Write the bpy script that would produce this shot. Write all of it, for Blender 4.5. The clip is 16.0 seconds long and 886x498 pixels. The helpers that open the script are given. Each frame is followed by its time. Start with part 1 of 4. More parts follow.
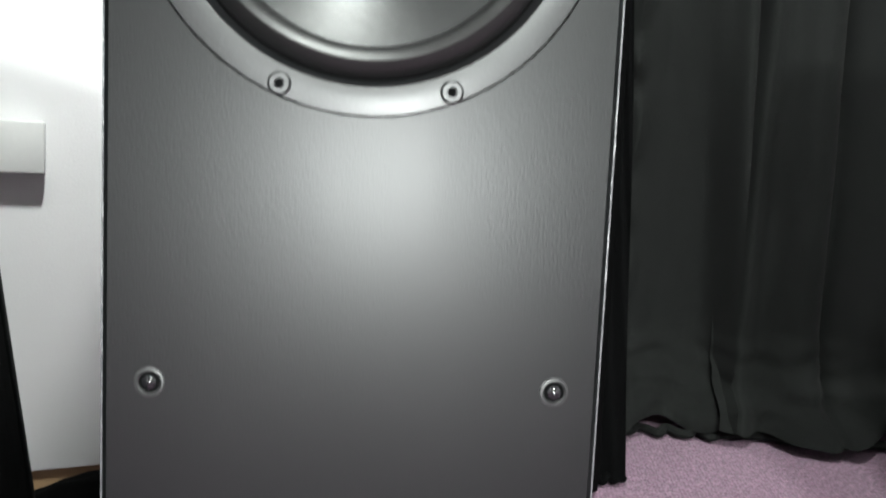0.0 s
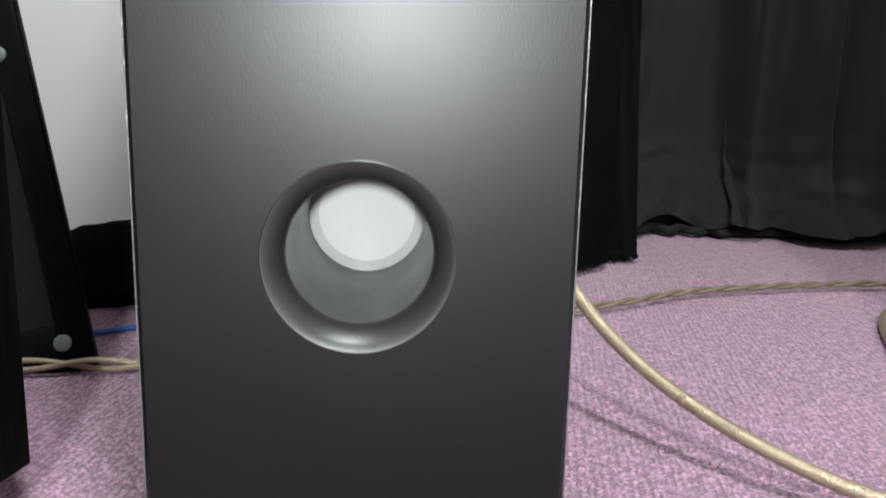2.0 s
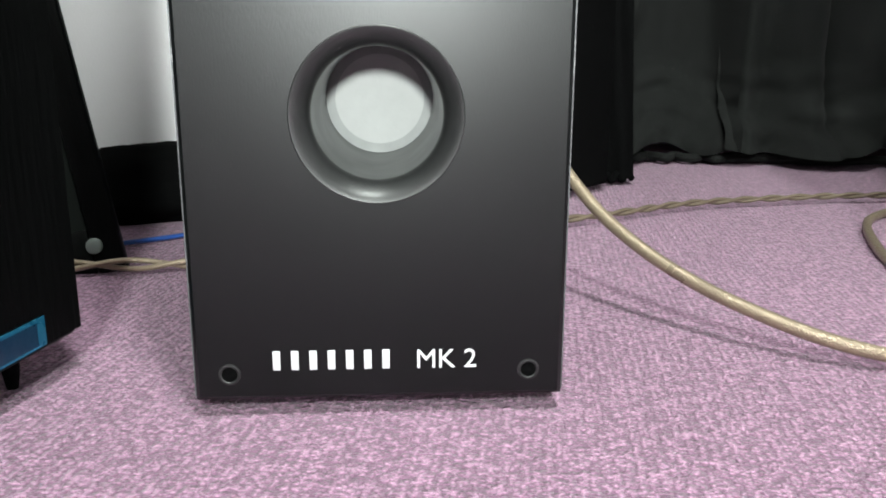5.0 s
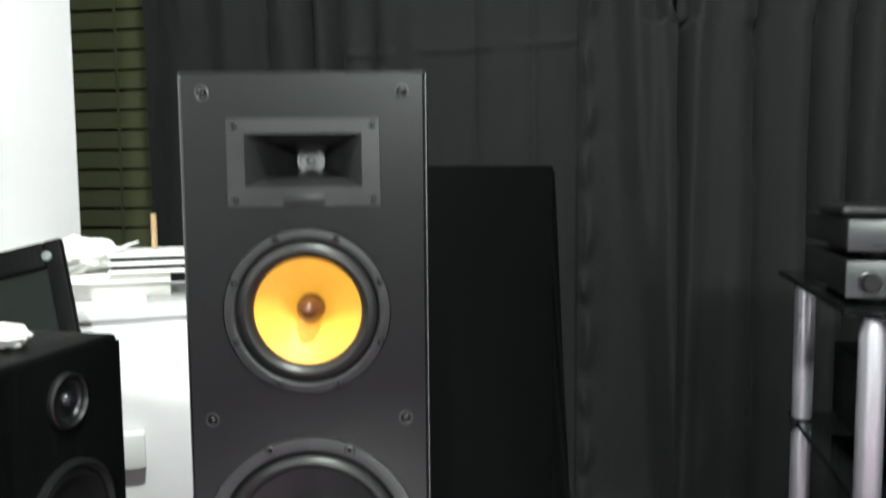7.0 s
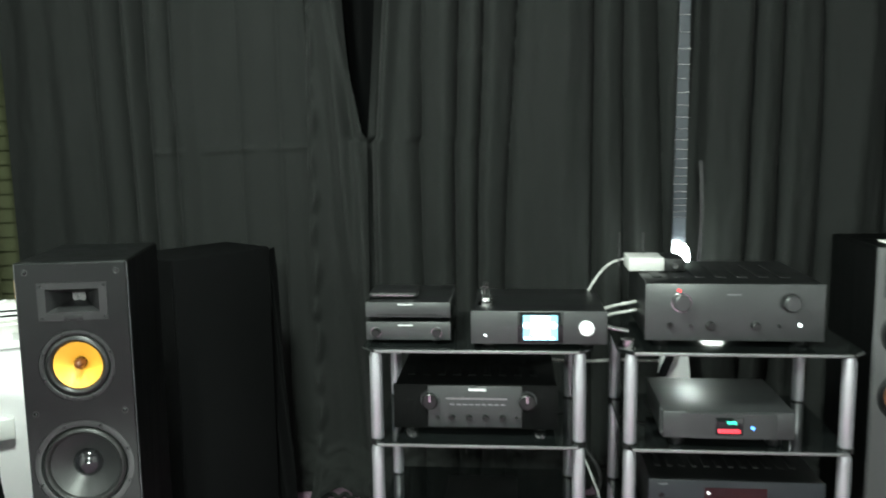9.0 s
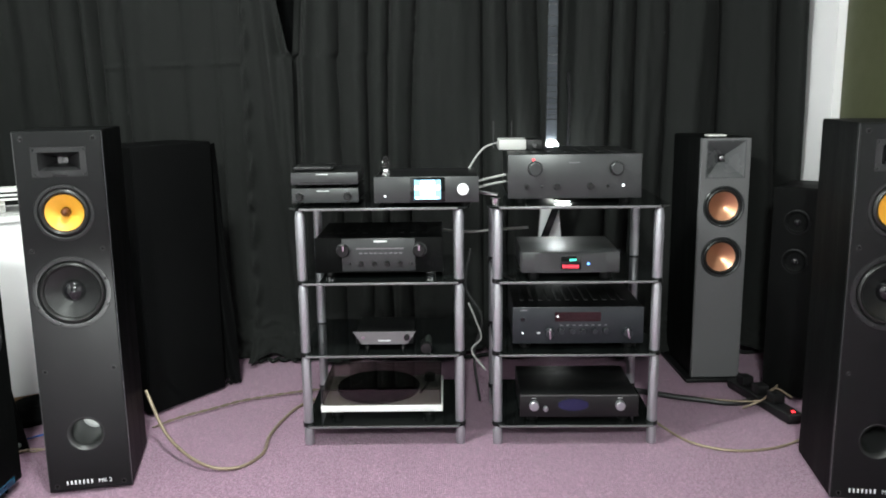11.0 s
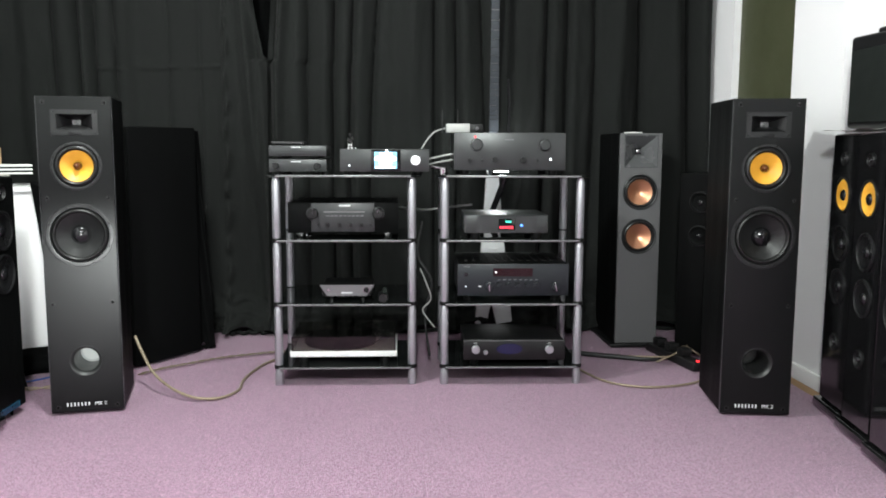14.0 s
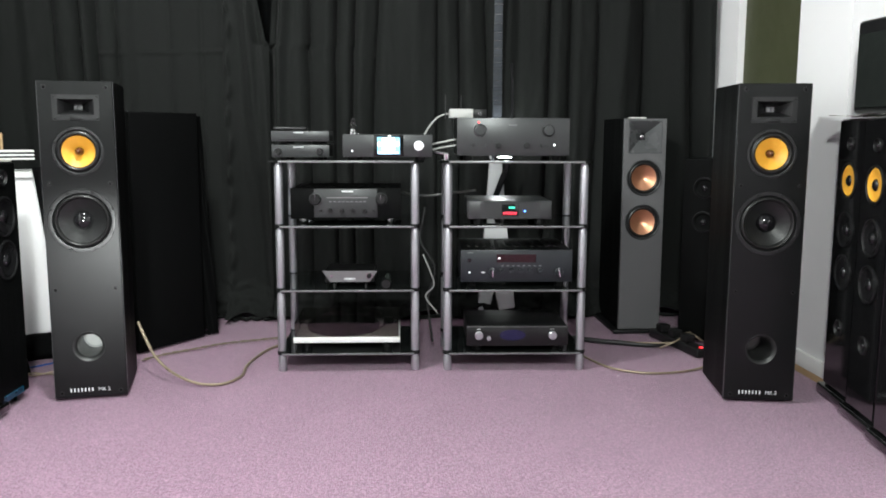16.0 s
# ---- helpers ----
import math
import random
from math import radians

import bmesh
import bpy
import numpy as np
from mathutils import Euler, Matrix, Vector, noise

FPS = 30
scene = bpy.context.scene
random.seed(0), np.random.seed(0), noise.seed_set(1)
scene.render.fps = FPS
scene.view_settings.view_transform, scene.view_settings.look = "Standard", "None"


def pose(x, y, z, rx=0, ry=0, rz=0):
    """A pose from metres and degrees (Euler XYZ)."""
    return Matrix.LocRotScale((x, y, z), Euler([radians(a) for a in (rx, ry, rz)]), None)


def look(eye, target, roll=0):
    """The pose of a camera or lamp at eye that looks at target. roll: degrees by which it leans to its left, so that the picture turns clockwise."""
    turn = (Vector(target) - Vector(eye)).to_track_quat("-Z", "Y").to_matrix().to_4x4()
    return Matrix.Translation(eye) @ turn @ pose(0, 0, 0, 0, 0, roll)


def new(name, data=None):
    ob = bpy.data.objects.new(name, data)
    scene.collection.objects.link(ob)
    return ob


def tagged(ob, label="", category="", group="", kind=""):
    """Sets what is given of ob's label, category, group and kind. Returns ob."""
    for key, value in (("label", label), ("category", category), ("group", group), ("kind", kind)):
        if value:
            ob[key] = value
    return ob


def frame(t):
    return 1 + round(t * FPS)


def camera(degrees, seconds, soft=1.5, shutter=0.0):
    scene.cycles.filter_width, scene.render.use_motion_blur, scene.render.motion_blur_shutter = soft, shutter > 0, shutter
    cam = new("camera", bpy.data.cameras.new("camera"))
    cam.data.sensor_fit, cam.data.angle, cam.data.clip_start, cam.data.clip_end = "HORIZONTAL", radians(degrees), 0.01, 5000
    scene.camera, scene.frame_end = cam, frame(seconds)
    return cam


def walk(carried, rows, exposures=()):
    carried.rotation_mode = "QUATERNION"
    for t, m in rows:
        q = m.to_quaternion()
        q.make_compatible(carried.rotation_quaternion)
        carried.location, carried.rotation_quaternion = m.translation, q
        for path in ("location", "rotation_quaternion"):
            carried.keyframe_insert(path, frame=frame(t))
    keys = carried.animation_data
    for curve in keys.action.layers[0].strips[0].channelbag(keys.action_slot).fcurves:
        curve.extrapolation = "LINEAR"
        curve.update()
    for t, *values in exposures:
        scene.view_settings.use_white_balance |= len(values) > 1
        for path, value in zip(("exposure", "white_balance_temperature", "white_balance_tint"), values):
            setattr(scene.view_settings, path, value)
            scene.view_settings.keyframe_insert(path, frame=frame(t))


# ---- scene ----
cam = camera(56.1, 16.0, soft=1.8, shutter=0.3)
PATH = [
    (0, (0.072, -0.385, 0.506), (-0.136, 1.593, 0.302), 2.7),
    (0.5, (0.081, -0.388, 0.426), (-0.137, 1.583, 0.158), 2.7),
    (1, (0.088, -0.393, 0.354), (-0.141, 1.568, 0.034), 1.9),
    (1.5, (0.094, -0.413, 0.32), (-0.144, 1.54, -0.045), 1.4),
    (2, (0.09, -0.43, 0.29), (-0.145, 1.516, -0.109), 1.4),
    (2.5, (0.092, -0.455, 0.239), (-0.136, 1.486, -0.183), 0.9),
    (3, (0.092, -0.471, 0.202), (-0.127, 1.462, -0.257), 0.7),
    (5.5, (0.093, -0.518, 0.273), (-0.141, 1.404, -0.23), 0.2),
    (6, (0.110, -0.585, 0.534), (-0.080, 1.326, -0.026), -0.2),
    (6.3, (0.16, -0.621, 0.702), (-0.068, 1.287, 0.148), 0.8),
    (6.5, (0.179, -0.651, 0.787), (-0.036, 1.284, 0.33), -0.3),
    (7, (0.266, -0.779, 1.007), (-0.078, 1.184, 0.825), -0.5),
    (7.5, (0.407, -0.996, 1.173), (0.004, 0.959, 1.054), -0.2),
    (8, (0.697, -1.215, 1.266), (0.264, 0.728, 1.073), -1.0),
    (8.5, (0.882, -1.466, 1.338), (0.542, 0.496, 1.144), -0.5),
    (9, (0.924, -1.761, 1.378), (0.805, 0.215, 1.101), -0.8),
    (9.5, (1.047, -1.994, 1.36), (0.98, -0.018, 1.052), -1.3),
    (10, (1.061, -2.136, 1.349), (1.014, -0.181, 0.929), -1.3),
    (12.5, (1.009, -2.803, 0.972), (1.147, -0.824, 0.725), -0.0),
    (13, (1.038, -2.901, 0.96), (1.182, -0.919, 0.743), 0.1),
    (13.5, (1.039, -2.913, 0.959), (1.193, -0.932, 0.729), 0.4),
    (14, (1.034, -2.922, 0.942), (1.176, -0.941, 0.697), 0.2),
    (14.5, (1.026, -2.915, 0.954), (1.164, -0.938, 0.693), 0.3),
    (15, (1.039, -2.916, 0.941), (1.171, -0.937, 0.678), 0.2),
    (15.5, (1.033, -2.911, 0.946), (1.169, -0.934, 0.673), 0.1),
    (16, (1.03, -2.912, 0.94), (1.167, -0.936, 0.662), 0.2),
]
EXPOSURES = [(0.0, 0.85, 6500, 4), (3.0, 0.95, 6500, 3), (5.5, 0.8, 6500, 2), (6.0, 0.55, 6500, 3), (6.5, 0.8, 6500, 3), (7.5, 0.75, 6500, 3), (8.0, 0.8, 6500, -1), (8.5, 0.98, 6500, -7), (9.0, 0.85, 6500, -9), (9.5, 0.78, 6500, -10), (10.0, 0.7, 6500, -1), (12.5, 0.56, 6500, 4), (16.0, 0.45, 6500, 5)]
walk(cam, [(t, look(eye, target, roll)) for t, eye, target, roll in PATH], EXPOSURES)
# ---- light ----
world = bpy.data.worlds.new("night")
scene.world = world
world.use_nodes = True
world.node_tree.nodes["Background"].inputs[0].default_value = (0.02, 0.025, 0.04, 1)
world.node_tree.nodes["Background"].inputs[1].default_value = 0.3


def lamp(name, where, watts, size, colour=(0.965, 1.0, 0.985)):
    data = bpy.data.lights.new(name, "POINT")
    data.energy, data.shadow_soft_size, data.color = watts, size, colour
    ob = new(name, data)
    ob.location = where
    return ob


CEILING_LAMP = (0.95, -3.3, 2.2)
FILL_SPOT = (0.33, -1.69, 0.50)
# Second overhead lamp, added to brighten cabinet and curtain; no fitting known.
FILL_LAMP = (0.3, -0.55, 2.33)
lamp("ceiling_lamp_light", CEILING_LAMP, 262, 0.12)
lamp("ceiling_lamp_light", FILL_LAMP, 116, 0.10)
# Unseen fixed spot, standing in for a light carried with the camera.
fill_spot = bpy.data.lights.new("fill_spot_beam", "SPOT")
fill_spot.energy, fill_spot.shadow_soft_size, fill_spot.color = 106, 0.05, (0.97, 0.99, 1)
fill_spot.spot_size, fill_spot.spot_blend = radians(27), 1.0
new("fill_spot_beam", fill_spot).matrix_world = look(FILL_SPOT, (-0.01, 0.0, 0.38))


# ---- materials ----
def pbr(name, colour, rough=0.5, metal=0.0, var=0.2, scale=12.0, bump=0.15, grain=180.0, specular=0.5, coat=0.0, sheen=0.0, emit=0.0, stretch=(1, 1, 1), wear=0.15):
    m = bpy.data.materials.new(name)
    m.use_nodes = True
    nt = m.node_tree
    b = nt.nodes["Principled BSDF"]
    b.inputs["Roughness"].default_value, b.inputs["Metallic"].default_value = rough, metal
    b.inputs["Specular IOR Level"].default_value = specular
    b.inputs["Coat Weight"].default_value, b.inputs["Coat Roughness"].default_value = coat, 0.08
    b.inputs["Sheen Weight"].default_value = sheen
    co = nt.nodes.new("ShaderNodeTexCoord")
    mp = nt.nodes.new("ShaderNodeMapping")
    mp.inputs["Scale"].default_value = stretch
    nt.links.new(co.outputs["Object"], mp.inputs["Vector"])
    big = nt.nodes.new("ShaderNodeTexNoise")
    big.inputs["Scale"].default_value, big.inputs["Detail"].default_value = scale, 5
    fine = nt.nodes.new("ShaderNodeTexNoise")
    fine.inputs["Scale"].default_value, fine.inputs["Detail"].default_value = grain, 3
    for n in (big, fine):
        nt.links.new(mp.outputs["Vector"], n.inputs["Vector"])
    mix = nt.nodes.new("ShaderNodeMix")
    mix.data_type = "RGBA"
    lo = [max(0, c * (1 - var)) for c in colour]
    hi = [min(1, c * (1 + var)) for c in colour]
    mix.inputs["A"].default_value, mix.inputs["B"].default_value = (*lo, 1), (*hi, 1)
    add = nt.nodes.new("ShaderNodeMath")
    add.operation = "MULTIPLY_ADD"
    add.inputs[1].default_value = 0.5
    half = nt.nodes.new("ShaderNodeMath")
    half.operation = "MULTIPLY"
    half.inputs[1].default_value = 0.5
    nt.links.new(big.outputs["Fac"], half.inputs[0])
    nt.links.new(fine.outputs["Fac"], add.inputs[0])
    nt.links.new(half.outputs[0], add.inputs[2])
    nt.links.new(add.outputs[0], mix.inputs["Factor"])
    nt.links.new(mix.outputs["Result"], b.inputs["Base Color"])
    if wear:
        rr = nt.nodes.new("ShaderNodeMapRange")
        rr.inputs["From Min"].default_value, rr.inputs["From Max"].default_value = 0.3, 0.7
        rr.inputs["To Min"].default_value, rr.inputs["To Max"].default_value = rough * (1 - wear), min(1, rough * (1 + wear))
        nt.links.new(big.outputs["Fac"], rr.inputs["Value"])
        nt.links.new(rr.outputs["Result"], b.inputs["Roughness"])
    if bump:
        bp = nt.nodes.new("ShaderNodeBump")
        bp.inputs["Strength"].default_value, bp.inputs["Distance"].default_value = bump, 0.002
        nt.links.new(fine.outputs["Fac"], bp.inputs["Height"])
        nt.links.new(bp.outputs["Normal"], b.inputs["Normal"])
    if emit:
        b.inputs["Emission Color"].default_value, b.inputs["Emission Strength"].default_value = (*colour, 1), emit
    return m


def carpet_material():
    m = pbr("carpet_pile", (0.475, 0.266, 0.398), 0.95, var=0.16, scale=3.0, bump=0, grain=260, specular=0.15, sheen=0.25, wear=0)
    nt = m.node_tree
    b = nt.nodes["Principled BSDF"]
    co = nt.nodes.new("ShaderNodeTexCoord")
    cell = nt.nodes.new("ShaderNodeTexVoronoi")
    cell.inputs["Scale"].default_value = 330
    soft = nt.nodes.new("ShaderNodeTexNoise")
    soft.inputs["Scale"].default_value, soft.inputs["Detail"].default_value = 110, 5
    grey = nt.nodes.new("ShaderNodeSeparateColor")
    nt.links.new(cell.outputs["Color"], grey.inputs["Color"])
    for n in (cell, soft):
        nt.links.new(co.outputs["Object"], n.inputs["Vector"])
    ramp = nt.nodes.new("ShaderNodeValToRGB")
    ramp.color_ramp.elements[0].position, ramp.color_ramp.elements[0].color = 0.32, (0.48, 0.46, 0.48, 1)
    ramp.color_ramp.elements[1].position, ramp.color_ramp.elements[1].color = 0.78, (1.20, 1.20, 1.20, 1)
    h = nt.nodes.new("ShaderNodeMath")
    h.operation = "MULTIPLY_ADD"
    h.inputs[1].default_value = -0.55
    s2 = nt.nodes.new("ShaderNodeMath")
    s2.operation = "MULTIPLY_ADD"
    s2.inputs[1].default_value = 0.42
    nt.links.new(grey.outputs["Red"], s2.inputs[0])
    nt.links.new(soft.outputs["Fac"], s2.inputs[2])
    nt.links.new(cell.outputs["Distance"], h.inputs[0])
    nt.links.new(s2.outputs[0], h.inputs[2])
    rows_ = nt.nodes.new("ShaderNodeTexWave")
    rows_.bands_direction = "X"
    rows_.inputs["Scale"].default_value, rows_.inputs["Distortion"].default_value = 48, 2.6
    rows_.inputs["Detail"].default_value, rows_.inputs["Detail Scale"].default_value = 2, 0.5
    nt.links.new(co.outputs["Object"], rows_.inputs["Vector"])
    hr = nt.nodes.new("ShaderNodeMath")
    hr.operation = "MULTIPLY_ADD"
    hr.inputs[1].default_value = 0.16
    nt.links.new(rows_.outputs["Fac"], hr.inputs[0])
    nt.links.new(h.outputs[0], hr.inputs[2])
    h = nt.nodes.new("ShaderNodeMath")
    h.operation = "SUBTRACT"
    h.inputs[1].default_value = 0.08
    nt.links.new(hr.outputs[0], h.inputs[0])
    nt.links.new(h.outputs[0], ramp.inputs["Fac"])
    mul = nt.nodes.new("ShaderNodeMix")
    mul.data_type, mul.blend_type = "RGBA", "MULTIPLY"
    mul.inputs["Factor"].default_value = 1
    old = b.inputs["Base Color"].links[0].from_socket
    nt.links.new(old, mul.inputs["A"])
    nt.links.new(ramp.outputs["Color"], mul.inputs["B"])
    nt.links.new(mul.outputs["Result"], b.inputs["Base Color"])
    bp = nt.nodes.new("ShaderNodeBump")
    bp.inputs["Strength"].default_value, bp.inputs["Distance"].default_value = 0.9, 0.006
    nt.links.new(h.outputs[0], bp.inputs["Height"])
    nt.links.new(bp.outputs["Normal"], b.inputs["Normal"])
    return m


def braid_material():
    m = pbr("gold_braid", (0.31, 0.245, 0.175), 0.3, 0.4, var=0.15, scale=30, bump=0, wear=0.1)
    nt = m.node_tree
    co = nt.nodes.new("ShaderNodeTexCoord")
    v = nt.nodes.new("ShaderNodeTexVoronoi")
    v.inputs["Scale"].default_value = 620
    nt.links.new(co.outputs["Object"], v.inputs["Vector"])
    bp = nt.nodes.new("ShaderNodeBump")
    bp.inputs["Strength"].default_value, bp.inputs["Distance"].default_value = 0.45, 0.0012
    nt.links.new(v.outputs["Distance"], bp.inputs["Height"])
    nt.links.new(bp.outputs["Normal"], nt.nodes["Principled BSDF"].inputs["Normal"])
    return m


def glass_material(name="clear_acrylic", tint=(0.9, 0.92, 0.9, 1)):
    m = bpy.data.materials.new(name)
    m.use_nodes = True
    b = m.node_tree.nodes["Principled BSDF"]
    b.inputs["Base Color"].default_value = tint
    b.inputs["Transmission Weight"].default_value, b.inputs["Roughness"].default_value = 1.0, 0.03
    return m


CARPET = carpet_material()
BRAID = braid_material()
ACRYLIC = glass_material()
WALL = pbr("white_emulsion", (0.80, 0.79, 0.80), 0.75, var=0.03, scale=2.5, bump=0.12, grain=320)
# Unseen ceiling and walls, coloured dark so they throw back less light.
CEIL = pbr("low_bounce_ceiling", (0.22, 0.22, 0.22), 0.85, var=0.03, scale=2, bump=0.1, grain=250)
LOW_BOUNCE_WALL = pbr("low_bounce_paint", (0.035, 0.035, 0.037), 0.85, var=0.08, scale=2.5, bump=0.12, grain=320)
SKIRT = pbr("skirting_gloss", (0.72, 0.71, 0.70), 0.4, var=0.06, scale=6)
OAK = pbr("pale_timber", (0.42, 0.28, 0.15), 0.55, var=0.3, scale=5, stretch=(1, 1, 8), bump=0.2)
VINYL = pbr("black_satin_vinyl", (0.0038, 0.0044, 0.0045), 0.345, var=0.18, scale=7, bump=0.035, grain=900, stretch=(1, 1, 0.25), wear=0.06, specular=0.30)
ASH = pbr("black_ash_veneer", (0.0026, 0.0028, 0.0028), 0.5, var=0.5, scale=14, bump=0.5, grain=160, stretch=(1, 1, 0.08), specular=0.06)
EDGE = pbr("pale_edge", (0.08, 0.08, 0.085), 0.35, var=0.7, scale=60, bump=0.5, grain=300, stretch=(1, 1, 0.4))
PLASTIC = pbr("black_plastic", (0.007, 0.007, 0.0075), 0.42, specular=0.3, var=0.2, bump=0.08, grain=400)
FLANGE = pbr("driver_flange", (0.010, 0.0105, 0.011), 0.38, var=0.15, bump=0.04, grain=500)
RUBBER = pbr("rubber_surround", (0.011, 0.011, 0.011), 0.38, specular=0.35, var=0.1, bump=0.04)
CONE = pbr("poly_cone", (0.012, 0.0125, 0.0125), 0.36, specular=0.35, var=0.1, scale=20, bump=0.05, wear=0.05)
CAP = pbr("gloss_dust_cap", (0.008, 0.008, 0.009), 0.14, var=0.1, bump=0, wear=0.05)
YELLOW = pbr("yellow_woven_cone", (0.80, 0.40, 0.045), 0.34, var=0.14, scale=40, bump=0.25, grain=700, specular=0.5)
DARK_CONE = pbr("dark_gloss_cone", (0.007, 0.007, 0.0075), 0.3, var=0.1, bump=0.02, specular=0.35)
COPPER = pbr("copper_cone", (0.72, 0.36, 0.21), 0.34, 0.8, var=0.12, scale=20, bump=0.05)
PLUG = pbr("phase_plug", (0.10, 0.035, 0.012), 0.2, 0.2, var=0.2)
PIANO = pbr("piano_black", (0.006, 0.006, 0.0065), 0.09, var=0.2, scale=5, bump=0.02, grain=60, wear=0.4, coat=0.4)
GREY_BAFFLE = pbr("brushed_graphite", (0.115, 0.115, 0.118), 0.5, 0.0, var=0.15, scale=6, bump=0.15, grain=350, stretch=(1, 1, 0.15))
SILVER = pbr("satin_aluminium", (0.52, 0.53, 0.56), 0.32, 0.85, var=0.08, scale=8, bump=0.06, grain=250, stretch=(1, 1, 0.1))
POST = pbr("silver_paint", (0.42, 0.42, 0.45), 0.36, 0.75, var=0.08, scale=8, bump=0.05, grain=250)
CHROME = pbr("chrome", (0.62, 0.62, 0.63), 0.12, 1.0, var=0.06, bump=0)
GLASS = pbr("black_glass", (0.006, 0.007, 0.007), 0.05, var=0.1, bump=0, wear=0.5)
METAL = pbr("black_brushed_metal", (0.0055, 0.0058, 0.006), 0.36, 0.15, var=0.15, scale=9, bump=0.12, grain=320, stretch=(0.1, 1, 1))
FASCIA = pbr("graphite_fascia", (0.040, 0.042, 0.043), 0.36, 0.35, var=0.12, scale=9, bump=0.1, grain=320, stretch=(0.1, 1, 1))
NAVY = pbr("midnight_fascia", (0.017, 0.020, 0.024), 0.38, 0.3, var=0.12, scale=9, bump=0.1, grain=320, stretch=(0.1, 1, 1))
LIGHT_METAL = pbr("champagne_fascia", (0.20, 0.20, 0.205), 0.34, 0.6, var=0.1, bump=0.08, stretch=(0.1, 1, 1))
HORN = pbr("grey_horn", (0.085, 0.087, 0.09), 0.26, var=0.1, bump=0.03)
DULL_WHITE = pbr("dull_white_plastic", (0.42, 0.42, 0.41), 0.45, var=0.08, bump=0.05)
DAMP_RING = pbr("grey_wadding_ring", (0.38, 0.39, 0.385), 0.9, var=0.2, scale=60, bump=0.5, grain=90)
WHITE = pbr("white_plastic", (0.78, 0.78, 0.77), 0.4, var=0.05, bump=0.03)
PAPER = pbr("white_paper", (0.80, 0.79, 0.76), 0.85, var=0.06, scale=18, bump=0.3, grain=90)
PRINT = pbr("pale_print", (0.72, 0.74, 0.75), 0.5, var=0.05, bump=0)
DULL_PRINT = pbr("dull_print", (0.16, 0.16, 0.17), 0.5, var=0.05, bump=0)
CLOTH = pbr("black_curtain_cloth", (0.0138, 0.0146, 0.0141), 0.85, var=0.22, scale=5, bump=0.35, grain=420, specular=0.05, sheen=0.02)
DEEP_BLACK = pbr("black_cloth_and_recess", (0.0028, 0.0029, 0.0030), 0.9, var=0.3, scale=9, bump=0.3, grain=300, specular=0.03)
MESH_CLOTH = pbr("grille_cloth", (0.011, 0.0135, 0.012), 0.9, var=0.15, scale=20, bump=0.4, grain=600, specular=0.1)
BLIND = pbr("olive_slat", (0.050, 0.054, 0.024), 0.6, var=0.3, scale=8, bump=0.1)
SMOKED = glass_material("smoked_acrylic", (0.50, 0.48, 0.44, 1))
PEG = pbr("grey_peg", (0.13, 0.15, 0.14), 0.5, bump=0)
FILM_EDGE = pbr("blue_film_edge", (0.014, 0.11, 0.19), 0.3, var=0.2, scale=30, bump=0.2, grain=80)
BLUE_FILM = pbr("blue_film", (0.005, 0.030, 0.065), 0.3, var=0.25, scale=30, bump=0.3, grain=80)
BLUE = pbr("blue_cable", (0.02, 0.08, 0.32), 0.4, bump=0)
DARK_CORD = pbr("brown_cord", (0.15, 0.115, 0.08), 0.5, var=0.3, scale=90, bump=0.3, grain=300)
WHITE_CORD = pbr("grey_white_cord", (0.40, 0.40, 0.39), 0.45, bump=0.05)
BLACK_CORD = pbr("black_cord", (0.015, 0.015, 0.016), 0.45, bump=0.05)
PORT_END = pbr("white_wadding", (0.52, 0.53, 0.52), 0.9, var=0.1, scale=30, bump=0.6, grain=60)
PORT_RING = pbr("port_ring", (0.014, 0.0145, 0.0145), 0.42, var=0.1, scale=20, bump=0.03, grain=400, specular=0.6, wear=0.05)
PORT_TUBE = pbr("port_tube", (0.019, 0.020, 0.020), 0.34, var=0.1, scale=20, bump=0.05)
SCREEN = pbr("lit_screen", (0.86, 0.95, 1.0), 0.3, bump=0, emit=3.2, var=0.05)
SCREEN_BLUE = pbr("lit_screen_blue", (0.22, 0.48, 0.68), 0.3, bump=0, emit=0.7, var=0.1)
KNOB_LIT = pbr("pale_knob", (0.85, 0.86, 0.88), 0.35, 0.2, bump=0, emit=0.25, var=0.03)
RED_LED = pbr("red_led", (1.0, 0.03, 0.04), 0.3, bump=0, emit=1.8, var=0.05)
RED_DIGIT = pbr("red_digit", (1.0, 0.05, 0.08), 0.3, bump=0, emit=1.1, var=0.05)
GREEN_LED = pbr("green_digit", (0.1, 0.85, 0.6), 0.3, bump=0, emit=0.8, var=0.05)
BLUE_LED = pbr("blue_led", (0.1, 0.3, 1.0), 0.3, bump=0, emit=2.5, var=0.05)
WHITE_LED = pbr("white_led", (0.9, 0.95, 1.0), 0.3, bump=0, emit=2, var=0.05)
DARK_RED = pbr("unlit_red_window", (0.014, 0.003, 0.003), 0.12, bump=0)
DEEP_BLUE = pbr("unlit_blue_window", (0.012, 0.012, 0.045), 0.12, bump=0)
GLOW = pbr("white_glow", (0.95, 0.98, 1.0), 0.3, bump=0, emit=45, var=0.0)
GUITAR_WHITE = pbr("guitar_white_lacquer", (0.70, 0.71, 0.72), 0.2, var=0.05, bump=0, coat=0.5)
FRETBOARD = pbr("glossy_fretboard", (0.034, 0.038, 0.045), 0.16, var=0.25, scale=30, bump=0.05, specular=0.7)


